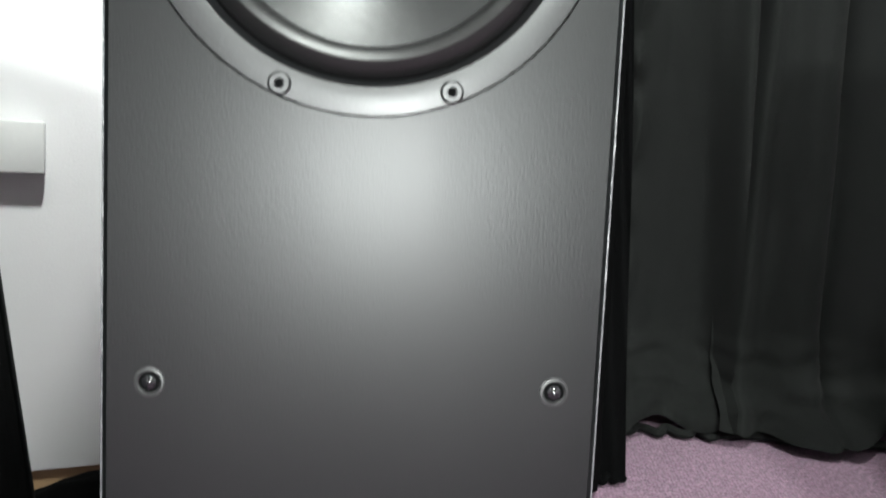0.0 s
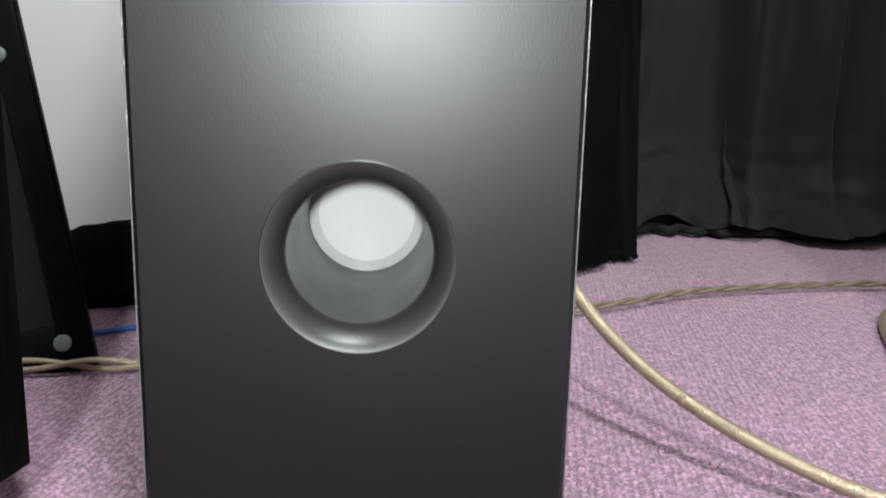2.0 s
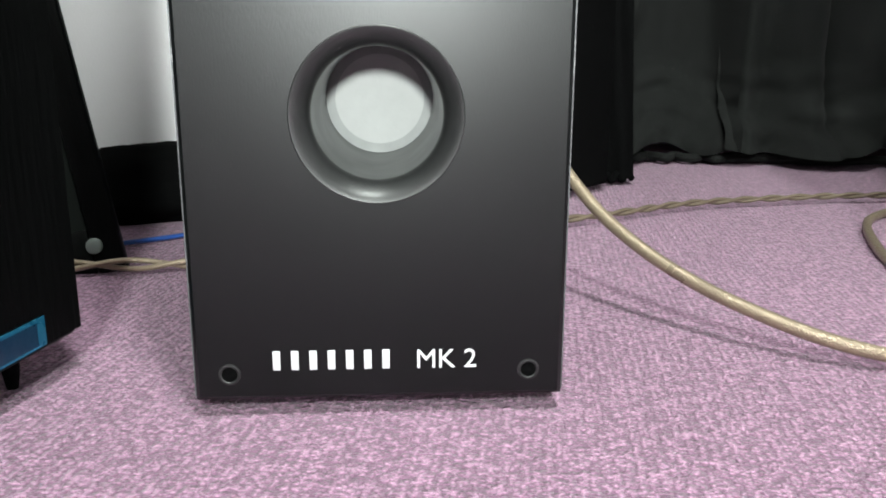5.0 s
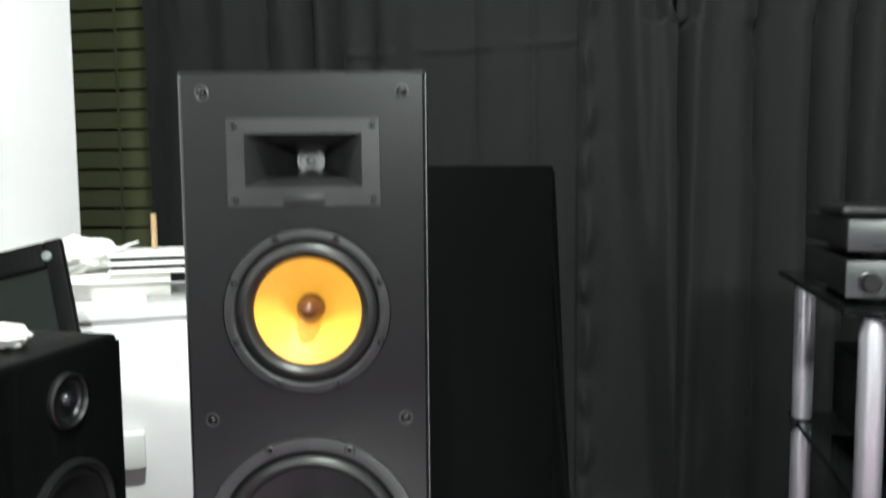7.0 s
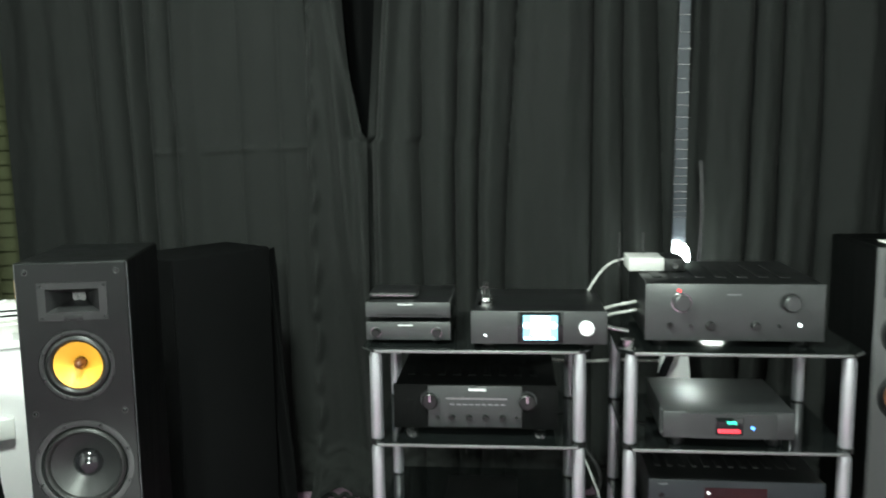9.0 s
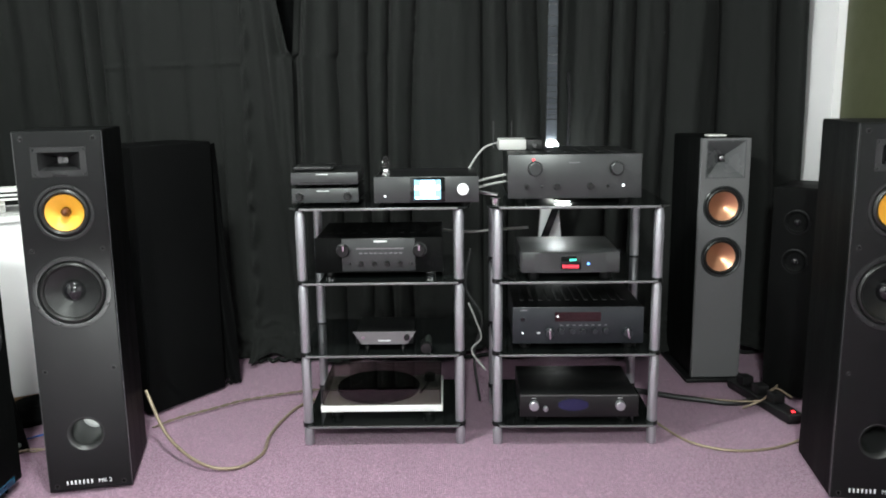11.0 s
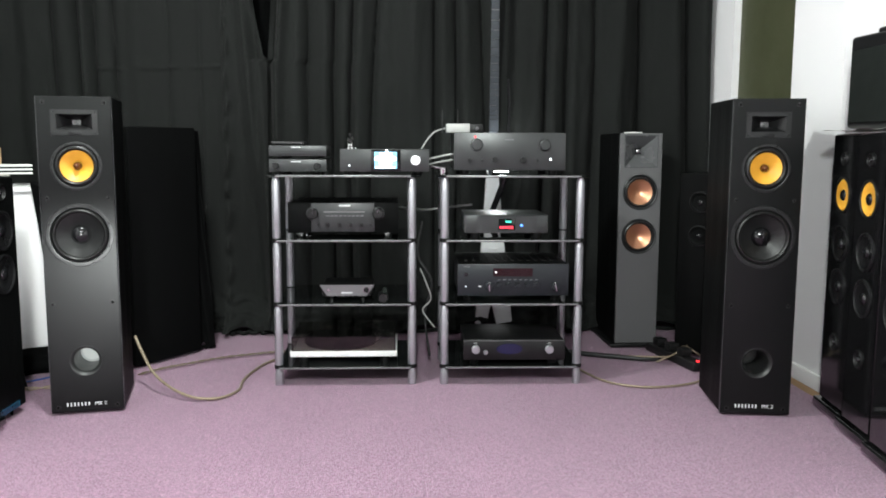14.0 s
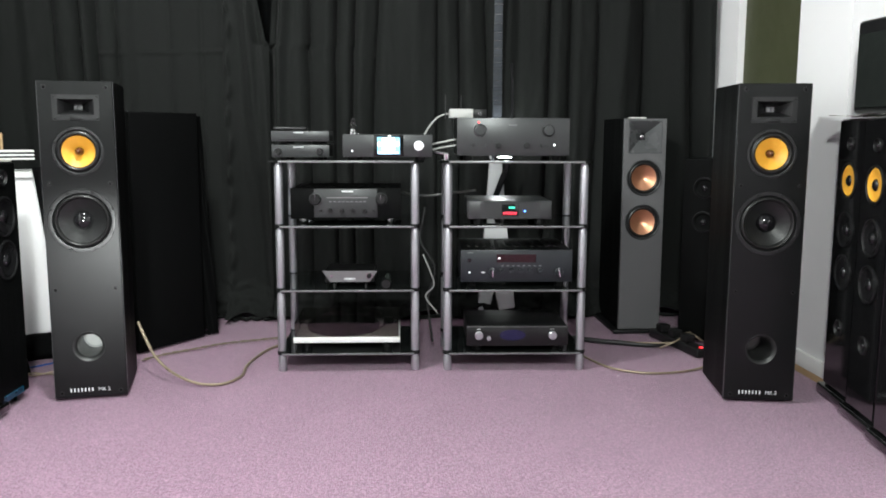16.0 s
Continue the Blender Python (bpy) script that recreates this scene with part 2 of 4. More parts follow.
# ---- mesh helpers ----
def part(name, bm, material, parent=None, label="", smooth=40):
    bmesh.ops.recalc_face_normals(bm, faces=bm.faces)
    me = bpy.data.meshes.new(name)
    bm.to_mesh(me)
    bm.free()
    me.materials.append(material)
    if smooth:
        for p in me.polygons:
            p.use_smooth = True
        me.set_sharp_from_angle(angle=radians(smooth))
    ob = new(name, me)
    if parent:
        ob.parent = parent
    if label:
        tagged(ob, label)
    return ob


def thing(name, x, y, z, yaw, label, category, group="", kind=""):
    ob = new(name)
    ob.empty_display_size = 0.05
    ob.location, ob.rotation_euler = (x, y, z), (0, 0, radians(yaw))
    return tagged(ob, label, category, group, kind)


def block(x0, x1, y0, y1, z0, z1, bevel=0.0, bm=None, segments=2):
    own = bmesh.new()
    bmesh.ops.create_cube(own, size=1)
    for v in own.verts:
        v.co = Vector((x0 + (v.co.x + 0.5) * (x1 - x0), y0 + (v.co.y + 0.5) * (y1 - y0), z0 + (v.co.z + 0.5) * (z1 - z0)))
    if bevel:
        bmesh.ops.bevel(own, geom=own.edges[:], offset=bevel, segments=segments, profile=0.5, affect="EDGES")
    return merge(bm, own)


def merge(bm, own):
    if bm is None:
        return own
    me = bpy.data.meshes.new("tmp")
    own.to_mesh(me)
    own.free()
    bm.from_mesh(me)
    bpy.data.meshes.remove(me)
    return bm


def turned(cx, cz, profile, n=40, bm=None):
    """A body turned about the y axis through (cx, cz): profile of (radius, y)."""
    bm = bm or bmesh.new()
    rings = []
    for r, y in profile:
        if r < 1e-6:
            rings.append([bm.verts.new((cx, y, cz))])
        else:
            rings.append([bm.verts.new((cx + r * math.cos(2 * math.pi * k / n), y, cz + r * math.sin(2 * math.pi * k / n))) for k in range(n)])
    for a, b in zip(rings, rings[1:]):
        for k in range(n):
            j = (k + 1) % n
            if len(a) == 1 and len(b) > 1:
                bm.faces.new((a[0], b[k], b[j]))
            elif len(b) == 1 and len(a) > 1:
                bm.faces.new((a[k], b[0], a[j]))
            elif len(a) > 1:
                bm.faces.new((a[k], b[k], b[j], a[j]))
    return bm


def upright(cx, cy, profile, n=24, bm=None):
    """A body turned about a vertical axis: profile of (radius, z)."""
    own = turned(0, 0, profile, n)
    for v in own.verts:
        v.co = Vector((cx + v.co.x, cy + v.co.z, v.co.y))
    return merge(bm, own)


def plate(x0, x1, z0, z1, holes, y=0.0, bm=None):
    """A face in the xz plane, in bands from bottom to top; holes of (cx, cz, radius) or (xa, xb, za, zb)."""
    bm = bm or bmesh.new()
    holes = sorted(holes, key=lambda h: h[1] if len(h) == 3 else h[2])
    cuts = [z0]
    for a, b in zip(holes, holes[1:]):
        top = a[1] + a[2] if len(a) == 3 else a[3]
        low = b[1] - b[2] if len(b) == 3 else b[2]
        cuts.append((top + low) / 2)
    cuts.append(z1)
    for h, lo, hi in zip(holes, cuts, cuts[1:]):
        cx, cz = (h[0], h[1]) if len(h) == 3 else ((h[0] + h[1]) / 2, (h[2] + h[3]) / 2)
        angles = [2 * math.pi * k / 56 for k in range(56)]
        angles += [math.atan2(c - cz, a - cx) % (2 * math.pi) for a in (x0, x1) for c in (lo, hi)]
        if len(h) == 4:
            angles += [math.atan2(c - cz, a - cx) % (2 * math.pi) for a in h[:2] for c in h[2:]]
        angles = sorted(set(round(a, 6) for a in angles))

        def on_rect(a, xa, xb, za, zb):
            c, s = math.cos(a), math.sin(a)
            k = min((((xb if c > 0 else xa) - cx) / c) if abs(c) > 1e-9 else 1e9, (((zb if s > 0 else za) - cz) / s) if abs(s) > 1e-9 else 1e9)
            return cx + k * c, cz + k * s

        outer = [bm.verts.new((p[0], y, p[1])) for p in (on_rect(a, x0, x1, lo, hi) for a in angles)]
        if len(h) == 3:
            inner = [bm.verts.new((cx + h[2] * math.cos(a), y, cz + h[2] * math.sin(a))) for a in angles]
        else:
            inner = [bm.verts.new((p[0], y, p[1])) for p in (on_rect(a, *h) for a in angles)]
        for k in range(len(angles)):
            j = (k + 1) % len(angles)
            bm.faces.new((outer[k], outer[j], inner[j], inner[k]))
    bmesh.ops.remove_doubles(bm, verts=bm.verts, dist=1e-5)
    return bm


def frustum(rects, bm=None):
    """Skin through rectangles (xa, xb, za, zb, y)."""
    bm = bm or bmesh.new()
    rings = [[bm.verts.new(p) for p in ((xa, y, za), (xb, y, za), (xb, y, zb), (xa, y, zb))] for xa, xb, za, zb, y in rects]
    for a, b in zip(rings, rings[1:]):
        for k in range(4):
            bm.faces.new((a[k], a[(k + 1) % 4], b[(k + 1) % 4], b[k]))
    return bm


def smooth_path(points, steps=10):
    pts = [Vector(p) for p in points]
    pts = [pts[0] * 2 - pts[1]] + pts + [pts[-1] * 2 - pts[-2]]
    out = []
    for a, b, c, d in zip(pts, pts[1:], pts[2:], pts[3:]):
        for k in range(steps):
            t = k / steps
            out.append(0.5 * (2 * b + (c - a) * t + (2 * a - 5 * b + 4 * c - d) * t * t + (3 * b - a - 3 * c + d) * t ** 3))
    return out + [pts[-2]]


def cord(points, radius, n=8, steps=10, bm=None, twist=0.0, turns=0.0, pitch=95):
    """A round cord along a smooth path; twist offsets it round the path as one strand of a twisted pair."""
    bm = bm or bmesh.new()
    path = smooth_path(points, steps)
    length, rings = 0.0, []
    for i, p in enumerate(path):
        d = (path[min(i + 1, len(path) - 1)] - path[max(i - 1, 0)]).normalized()
        side = d.cross(Vector((0, 0, 1)))
        side = side.normalized() if side.length > 1e-4 else Vector((1, 0, 0))
        up = side.cross(d)
        if i:
            length += (p - path[i - 1]).length
        a0 = turns + length * pitch
        c = p + (side * math.cos(a0) + up * math.sin(a0)) * twist
        rings.append([bm.verts.new(c + (side * math.cos(2 * math.pi * k / n) + up * math.sin(2 * math.pi * k / n)) * radius) for k in range(n)])
    for a, b in zip(rings, rings[1:]):
        for k in range(n):
            bm.faces.new((a[k], a[(k + 1) % n], b[(k + 1) % n], b[k]))
    bm.faces.new(rings[0])
    bm.faces.new(rings[-1])
    return bm


def sheet(name, nx, nz, place, material, parent=None, label=""):
    bm = bmesh.new()
    grid = [[bm.verts.new(place(i / (nx - 1), k / (nz - 1))) for i in range(nx)] for k in range(nz)]
    for k in range(nz - 1):
        for i in range(nx - 1):
            bm.faces.new((grid[k][i], grid[k][i + 1], grid[k + 1][i + 1], grid[k + 1][i]))
    return part(name, bm, material, parent, label, smooth=80)


def bars(x0, x1, z0, z1, y, count, gap=0.3, depth=0.0006, bm=None):
    bm = bm or bmesh.new()
    w = (x1 - x0) / count
    for k in range(count):
        block(x0 + k * w, x0 + (k + 1 - gap) * w, y - depth, y, z0, z1, bm=bm)
    return bm


# ---- room ----
def structure(name, bm, material, label, category):
    return tagged(part(name, bm, material, smooth=30), label, category, kind="structure")


structure("floor", block(-2.1, 3.3, -5.0, 1.9, -0.05, 0.0), CARPET, "mauve purple looped pile carpet over the whole floor", "carpet")
structure("ceiling", block(-2.1, 3.3, -5.0, 1.9, 2.42, 2.5), CEIL, "unseen ceiling, greyed to cut bounce light", "ceiling")
structure("wall_left", block(-0.98, -0.82, -4.8, 0.86, 0, 2.42), WALL, "plain white painted wall beside the leaning grille", "wall")
structure("wall_outer", block(-2.1, -1.95, -4.8, 1.7, 0, 2.42), LOW_BOUNCE_WALL, "unseen outer wall, darkened to cut bounce light", "wall")
structure("wall_rear", block(-1.95, 3.2, -5.0, -4.8, 0, 2.42), LOW_BOUNCE_WALL, "unseen rear wall, darkened to cut bounce light", "wall")
structure("wall_right", block(3.02, 3.2, -4.8, 0.0, 0, 2.42), WALL, "white painted wall behind the black towers", "wall")


def wall_with_opening(name, axis, at, thick, lo, hi, a, b, za, zb, label):
    bm = bmesh.new()
    for p, q, z0, z1 in ((lo, a, 0, 2.42), (b, hi, 0, 2.42), (a, b, 0, za), (a, b, zb, 2.42)):
        if q - p > 1e-4:
            if axis == "x":
                block(at, at + thick, p, q, z0, z1, bm=bm)
            else:
                block(p, q, at, at + thick, z0, z1, bm=bm)
    return structure(name, bm, WALL, label, "wall")


wall_with_opening("wall_back", "y", 1.55, 0.15, -1.95, 3.2, -1.75, -0.55, 0.69, 2.25, "white back wall behind black curtains, with a window opening")
wall_with_opening("wall_pier", "x", 2.68, 0.34, 0.0, 1.55, 0.385, 0.975, 0.75, 2.25, "white painted side wall with a narrow window opening")


def skirting(name, x0, x1, y0, y1):
    bm = block(x0, x1, y0, y1, 0.026, 0.085, 0.003)
    base = structure(name, bm, SKIRT, "white skirting board with a bare timber foot", "skirting")
    part("foot", block(x0, x1, y0, y1, 0.0, 0.026), OAK, base, "bare timber strip")


skirting("baseboard_right", 2.665, 2.68, 0.0, 1.5)
skirting("baseboard_pier", 2.665, 3.02, -0.014, 0.0)
skirting("baseboard_left", -0.82, -0.806, -4.8, 0.86)


def blind(name, axis, at, a, b, z0, z1, label):
    base = thing(name, 0, 0, 0, 0, label, "blind", kind="structure")
    if axis == "y":
        rail = block(a, b, at - 0.02, at + 0.02, z1 - 0.03, z1, 0.003)
    else:
        rail = block(at - 0.02, at + 0.02, a, b, z1 - 0.03, z1, 0.003)
    part("headrail", rail, BLIND, base)
    count = int((z1 - z0) / 0.06)
    bm = bmesh.new()
    w, t = 0.034, 0.0012
    prof = [(-w, -0.018), (-w * 0.5, -0.006), (0, 0.003), (w * 0.5, 0.009), (w, 0.012)]
    for side in (0, 1):
        prof_side = [(p, q + (t if side else 0)) for p, q in prof]
        rows_ = []
        for e in (a + 0.004, b - 0.004):
            rows_.append([bm.verts.new((e, p * 0.55, q * 2.7)) if axis == "y" else bm.verts.new((p * 0.55, e, q * 2.7)) for p, q in prof_side])
        for k in range(4):
            bm.faces.new((rows_[0][k], rows_[0][k + 1], rows_[1][k + 1], rows_[1][k]))
    first = part("slat", bm, BLIND, base, smooth=60)
    for k in range(count):
        ob = first if k == 0 else new("slat", first.data)
        ob.parent = base
        z = z0 + 0.03 + k * 0.06
        ob.location = (0, at, z) if axis == "y" else (at, 0, z)
    tapes = bmesh.new()
    for f in (0.15, 0.5, 0.85):
        p = a + f * (b - a)
        if axis == "y":
            block(p - 0.004, p + 0.004, at - 0.021, at - 0.0195, z0, z1, bm=tapes)
        else:
            block(at - 0.021, at - 0.0195, p - 0.004, p + 0.004, z0, z1, bm=tapes)
    part("tape", tapes, BLIND, base)


blind("window_1", "y", 1.60, -1.75, -0.55, 0.69, 2.25, "dark olive slatted blind closed over a window")
rb = thing("window_2", 0, 0, 0, 0, "dark olive roller blind drawn over a narrow window", "blind", kind="structure")
part("cloth", block(2.712, 2.715, 0.392, 0.969, 0.80, 2.22), BLIND, rb, "olive blind cloth")
part("roller", block(2.70, 2.735, 0.387, 0.973, 2.215, 2.248, 0.008), BLIND, rb)
part("bottom_bar", block(2.706, 2.72, 0.392, 0.969, 0.785, 0.80, 0.003), BLIND, rb)
sill = structure("window_sill", block(-1.78, -0.52, 1.44, 1.56, 0.66, 0.69, 0.006), WALL, "white painted window sill", "sill")


# ---- curtains ----
def fold_depth(x, z, seed, deep=1.0):
    """Broad rounded pleats with narrow valleys between them, uneven in width and depth."""
    u = x + 0.045 * noise.noise(Vector((x * 2.1, z * 0.6, seed))) + 0.016 * (1.6 - z) * noise.noise(Vector((x * 4.0, 3.1, seed)))
    p = u * (16 if deep == 1 else 20) + 5.2 * noise.noise(Vector((u * 2.6, 0.12 * z, seed + 4)))
    amp = deep * (0.034 + 0.135 * max(0.0, 0.40 + noise.noise(Vector((u * 2.7, 0.15 * z, seed + 9)))))
    valley = 1 - abs(math.sin(p)) ** 0.55
    y = amp * (valley - 0.35) + 0.12 * amp * math.sin(u * 47 + 2.5 * noise.noise(Vector((u * 3, z * 0.4, seed + 1))))
    y += 0.007 * noise.noise(Vector((x * 11, z * 2.2, seed))) + 0.003 * noise.noise(Vector((x * 34, z * 9, seed)))
    return y


def ridge(x, z, at, wide):
    return math.exp(-((x - at) / wide) ** 2)


def gathered(x, z):
    """The drape pulled aside at the gap: a ruffled seam, a broad fold leaning to the gap and a lip beside it."""
    ruffle = 0.55 + 0.45 * math.sin(z * 46 + 4 * noise.noise(Vector((z * 5, 0.4, 7))))
    y = -0.030 * ruffle * ridge(x, z, 0.262 + 0.006 * math.sin(z * 23), 0.014)
    y -= 0.050 * ridge(x, z, 0.372 - 0.085 * (z - 1.36), 0.034)
    if z > 1.36:
        return y - 0.040 * ridge(x, z, 0.448 - 0.17 * (z - 1.36), 0.020)
    return y - 0.050 * ridge(x, z, 0.430 + 0.050 * (1.36 - z), 0.026)


def lip(x, z):
    return -0.055 * ridge(x, z, 0.51 + 0.09 * max(0.0, z - 1.36) - 0.02 * max(0.0, 1.36 - z), 0.030)


def turn_in(x, z):
    k = max(0.0, min(1.0, (x - 2.36) / 0.26))
    return -0.11 * k * k * (3 - 2 * k)


def crease(x, z):
    """A stitched tuck running across the cloth, broken into short lengths."""
    if not -0.36 < x < 0.24:
        return 0.0
    broken = max(0.0, min(1.0, 0.55 + 2.2 * noise.noise(Vector((x * 9, 0.2, 11)))))
    return -0.012 * broken * ridge(z, 0, 1.325 + 0.03 * x, 0.009)


def curtain(name, x0, x1, y0, seed, left=None, right=None, label="", flare=0.19, quiet=None, deep=1.0, extra=None):
    def place(u, v):
        z = 0.012 + v * 2.33
        a = x0 + (left(z) if left else 0)
        b = x1 + (right(z) if right else 0)
        x = x0 + u * (x1 - x0) + (a - x0) * (1 - u) ** 5 + (b - x1) * u ** 5
        y = y0 + (quiet(x, z) if quiet else 1.0) * fold_depth(x0 + u * (x1 - x0), z, seed, deep)
        if extra:
            y += extra(x, z)
        low = max(0.0, 1 - z / 0.22)
        y -= flare * low * low * (0.7 + 0.7 * noise.noise(Vector((x * 7, z * 9, seed + 2))))
        y += 0.05 * low * noise.noise(Vector((x * 15, z * 26, seed + 7)))
        z += 0.05 * low * max(0.0, 0.4 + noise.noise(Vector((x * 8, 0.3, seed + 5))))
        return (x, y, max(0.006, z))

    ob = sheet(name, int((x1 - x0) * 190), 260, place, CLOTH, label=label)
    tagged(ob, label, "curtain", "black curtains across the back wall")
    part("hem", cord([(x0 + (x1 - x0) * k / 12, y0 + 0.02 - flare * 0.6 + 0.02 * math.sin(k * 2.3), 0.014) for k in range(13)], 0.009), CLOTH, ob)
    return ob


def wedge_left(z):
    return 0.0 if z < 1.345 else 0.026 * min(1.0, (z - 1.345) / 0.02) + 0.075 * (z - 1.345)


def wedge_right(z):
    return 0.0 if z < 1.36 else -0.010 * min(1.0, (z - 1.36) / 0.02) - 0.19 * (z - 1.36)


def calm(x, z):
    k = max(0.0, min(1.0, (abs(x + 0.05) - 0.26) / 0.12))
    return 0.42 + 0.58 * k


curtain("curtain", -0.93, 0.30, 1.36, 1.0, label="long plain black curtain with shallow folds", quiet=calm, extra=crease)
curtain("curtain", 0.24, 0.47, 1.31, 2.0, right=wedge_right, label="narrow gathered black curtain edge with deep folds", extra=gathered)
curtain("curtain", 0.44, 1.61, 1.31, 3.0, left=wedge_left, label="long black curtain hanging behind the hi-fi racks", deep=0.92, extra=lip)
curtain("curtain", 1.60, 2.66, 1.31, 5.0, label="long black curtain beside the white side wall", deep=1.0, extra=turn_in)
# Black sheet added behind the gap so the opening shows dark.
tagged(sheet("gap_backing", 60, 30, lambda u, v: (0.2 + u * 0.6, 1.49 + 0.02 * math.sin(u * 30), 0.1 + v * 2.2), DEEP_BLACK), "black sheet added behind the curtain gap", "cloth")
pole = thing("curtain_pole", 0, 0, 0, 0, "dark metal curtain pole above the curtains", "curtain pole")
own = upright(0, 0, [(0, -0.95), (0.012, -0.95), (0.012, 2.66), (0, 2.66)], 12)
for v in own.verts:
    v.co = Vector((v.co.z, 1.34 + v.co.x, 2.36 + v.co.y))
part("rod", own, METAL, pole)


# ---- big tower speakers ----
def screw(x, z, parent, y=0.0, r=0.0056):
    s = part("screw", turned(x, z, [(r, y), (r, y - 0.0012), (r * 0.8, y - 0.0022), (r * 0.45, y - 0.0022), (r * 0.4, y - 0.0008), (0, y - 0.0008)], 14), FLANGE, parent)
    # Recess shade put in as a flat black hexagon.
    part("hex_socket", turned(x, z, [(r * 0.42, y - 0.0010), (0.0001, y - 0.0010)], 6), DEEP_BLACK, s, "flat black hexagon for the shaded recess")
    return s


def socket(x, z, parent, plug=True):
    """A round grille socket on the baffle: a black disc as the hole's shade, plugged with a glassy stud or left open.
    """
    s = part("grille_socket", turned(x, z, [(0.0072, 0.0), (0.0070, -0.0008), (0.0058, -0.0010), (0.0050, -0.0004)], 22), PORT_RING, parent)
    part("hole", turned(x, z, [(0.0051, -0.00035), (0.0001, -0.0003)], 18), DEEP_BLACK, s, "flat black disc for the shaded socket hole")
    if plug:
        part("stud", turned(x, z, [(0.0036, -0.0003), (0.0034, -0.0012), (0.0022, -0.0020), (0.0001, -0.0023)], 16), CAP, s, "glassy black stud")


def tower_speaker(x, y, yaw, label):
    base = thing("tower_speaker", x, y, 0, yaw, label, "speaker", "pair of large black tower speakers")
    W, H0, H1, D = 0.119, 0.012, 1.106, 0.325
    body = block(-W, W, 0.0198, D, H0, H1)
    bmesh.ops.delete(body, geom=[f for f in body.faces if f.normal.y < -0.9], context="FACES")
    back = [e for e in body.edges if not e.is_boundary]
    bmesh.ops.bevel(body, geom=back, offset=0.003, segments=2, affect="EDGES")
    part("cabinet", body, ASH, base, "black wood-grain vinyl cabinet")
    inset = 0.0028
    face = plate(-W + inset, W - inset, H0 + inset, H1 - inset, [(0, 0.1942, 0.0535), (0, 0.6350, 0.1096), (0, 0.8715, 0.083), (-0.0745, 0.0745, 0.9755, 1.0615)])
    rim = [(-W + inset, W - inset, H0 + inset, H1 - inset, 0.0), (-W, W, H0, H1, 0.003), (-W, W, H0, H1, 0.0195)]
    frustum(rim, face)
    baffle = part("baffle", face, VINYL, base, "black satin front baffle", smooth=25)
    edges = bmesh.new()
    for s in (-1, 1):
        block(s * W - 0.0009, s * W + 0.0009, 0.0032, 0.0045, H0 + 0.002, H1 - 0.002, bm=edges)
    part("edge_trim", edges, EDGE, base, "pale line along the front edge")
    # reflex port
    port = part("port", turned(0, 0.1942, [(0.0535, 0.0), (0.0528, -0.0006), (0.051, 0.0), (0.0475, 0.003), (0.0440, 0.0075), (0.0418, 0.0125), (0.0412, 0.018)], 64), PORT_RING, base, "flared black port ring")
    part("port_tube", turned(0, 0.1942, [(0.0412, 0.018), (0.0412, 0.150), (0.046, 0.151)], 56), PORT_TUBE, port, "smooth grey port tube")
    part("damping_ring", turned(0, 0.1942, [(0.075, 0.1518), (0.060, 0.1522), (0.0375, 0.1528), (0.034, 0.1534)], 48), DAMP_RING, port, "grey damping ring")
    part("damping", turned(0, 0.1942, [(0.0345, 0.1533), (0.028, 0.1545), (0.015, 0.1560), (0, 0.1565)], 40), PORT_END, port, "pale damping wool")
    # woofer
    cz = 0.6350
    wf = part("woofer", turned(0, cz, [(0.1092, 0.0028), (0.1086, 0.0002), (0.101, -0.0004), (0.0955, 0.0002), (0.0938, 0.003), (0.0920, 0.005)], 72), FLANGE, base, "dark grey round woofer frame")
    part("surround", turned(0, cz, [(0.0915, 0.005), (0.0905, 0.001), (0.088, -0.0035), (0.084, -0.0055), (0.080, -0.0035), (0.0772, 0.001), (0.0762, 0.0055)], 72), RUBBER, wf)
    part("cone", turned(0, cz, [(0.0762, 0.0055), (0.062, 0.013), (0.045, 0.022), (0.028, 0.031), (0.02, 0.034)], 72), CONE, wf)
    part("dust_cap", turned(0, cz, [(0.0335, 0.0285), (0.0322, 0.022), (0.028, 0.014), (0.021, 0.0085), (0.011, 0.0048), (0, 0.0035)], 48), CAP, wf)
    for k in range(8):
        a = math.radians(22.5 + 45 * k)
        screw(0.1038 * math.cos(a), cz + 0.1038 * math.sin(a), wf)
    # midrange
    cz = 0.8715
    md = part("midrange", turned(0, cz, [(0.0826, 0.0026), (0.082, 0.0003), (0.078, 0.0), (0.0735, -0.0006), (0.0715, 0.0005), (0.070, 0.004)], 64), FLANGE, base, "round midrange frame")
    part("surround", turned(0, cz, [(0.070, 0.004), (0.0685, 0.0), (0.065, -0.003), (0.061, -0.0042), (0.057, -0.002), (0.0545, 0.002), (0.0535, 0.006)], 64), RUBBER, md)
    part("cone", turned(0, cz, [(0.0535, 0.006), (0.044, 0.0115), (0.032, 0.0185), (0.022, 0.0245), (0.0145, 0.029)], 64), YELLOW, md, "bright yellow woven cone")
    part("phase_plug", turned(0, cz, [(0.0145, 0.0295), (0.0135, 0.020), (0.0115, 0.0125), (0.008, 0.006), (0.004, 0.0025), (0, 0.001)], 32), PLUG, md)
    for k in range(8):
        a = math.radians(22.5 + 45 * k)
        screw(0.0778 * math.cos(a), cz + 0.0778 * math.sin(a), md, r=0.0038)
    # horn tweeter
    mouth = (-0.057, 0.057, 0.9945, 1.0465)
    fl = plate(-0.0742, 0.0742, 0.9758, 1.0612, [mouth], y=-0.0008)
    frustum([(-0.0742, 0.0742, 0.9758, 1.0612, -0.0008), (-0.0744, 0.0744, 0.9756, 1.0614, 0.004)], fl)
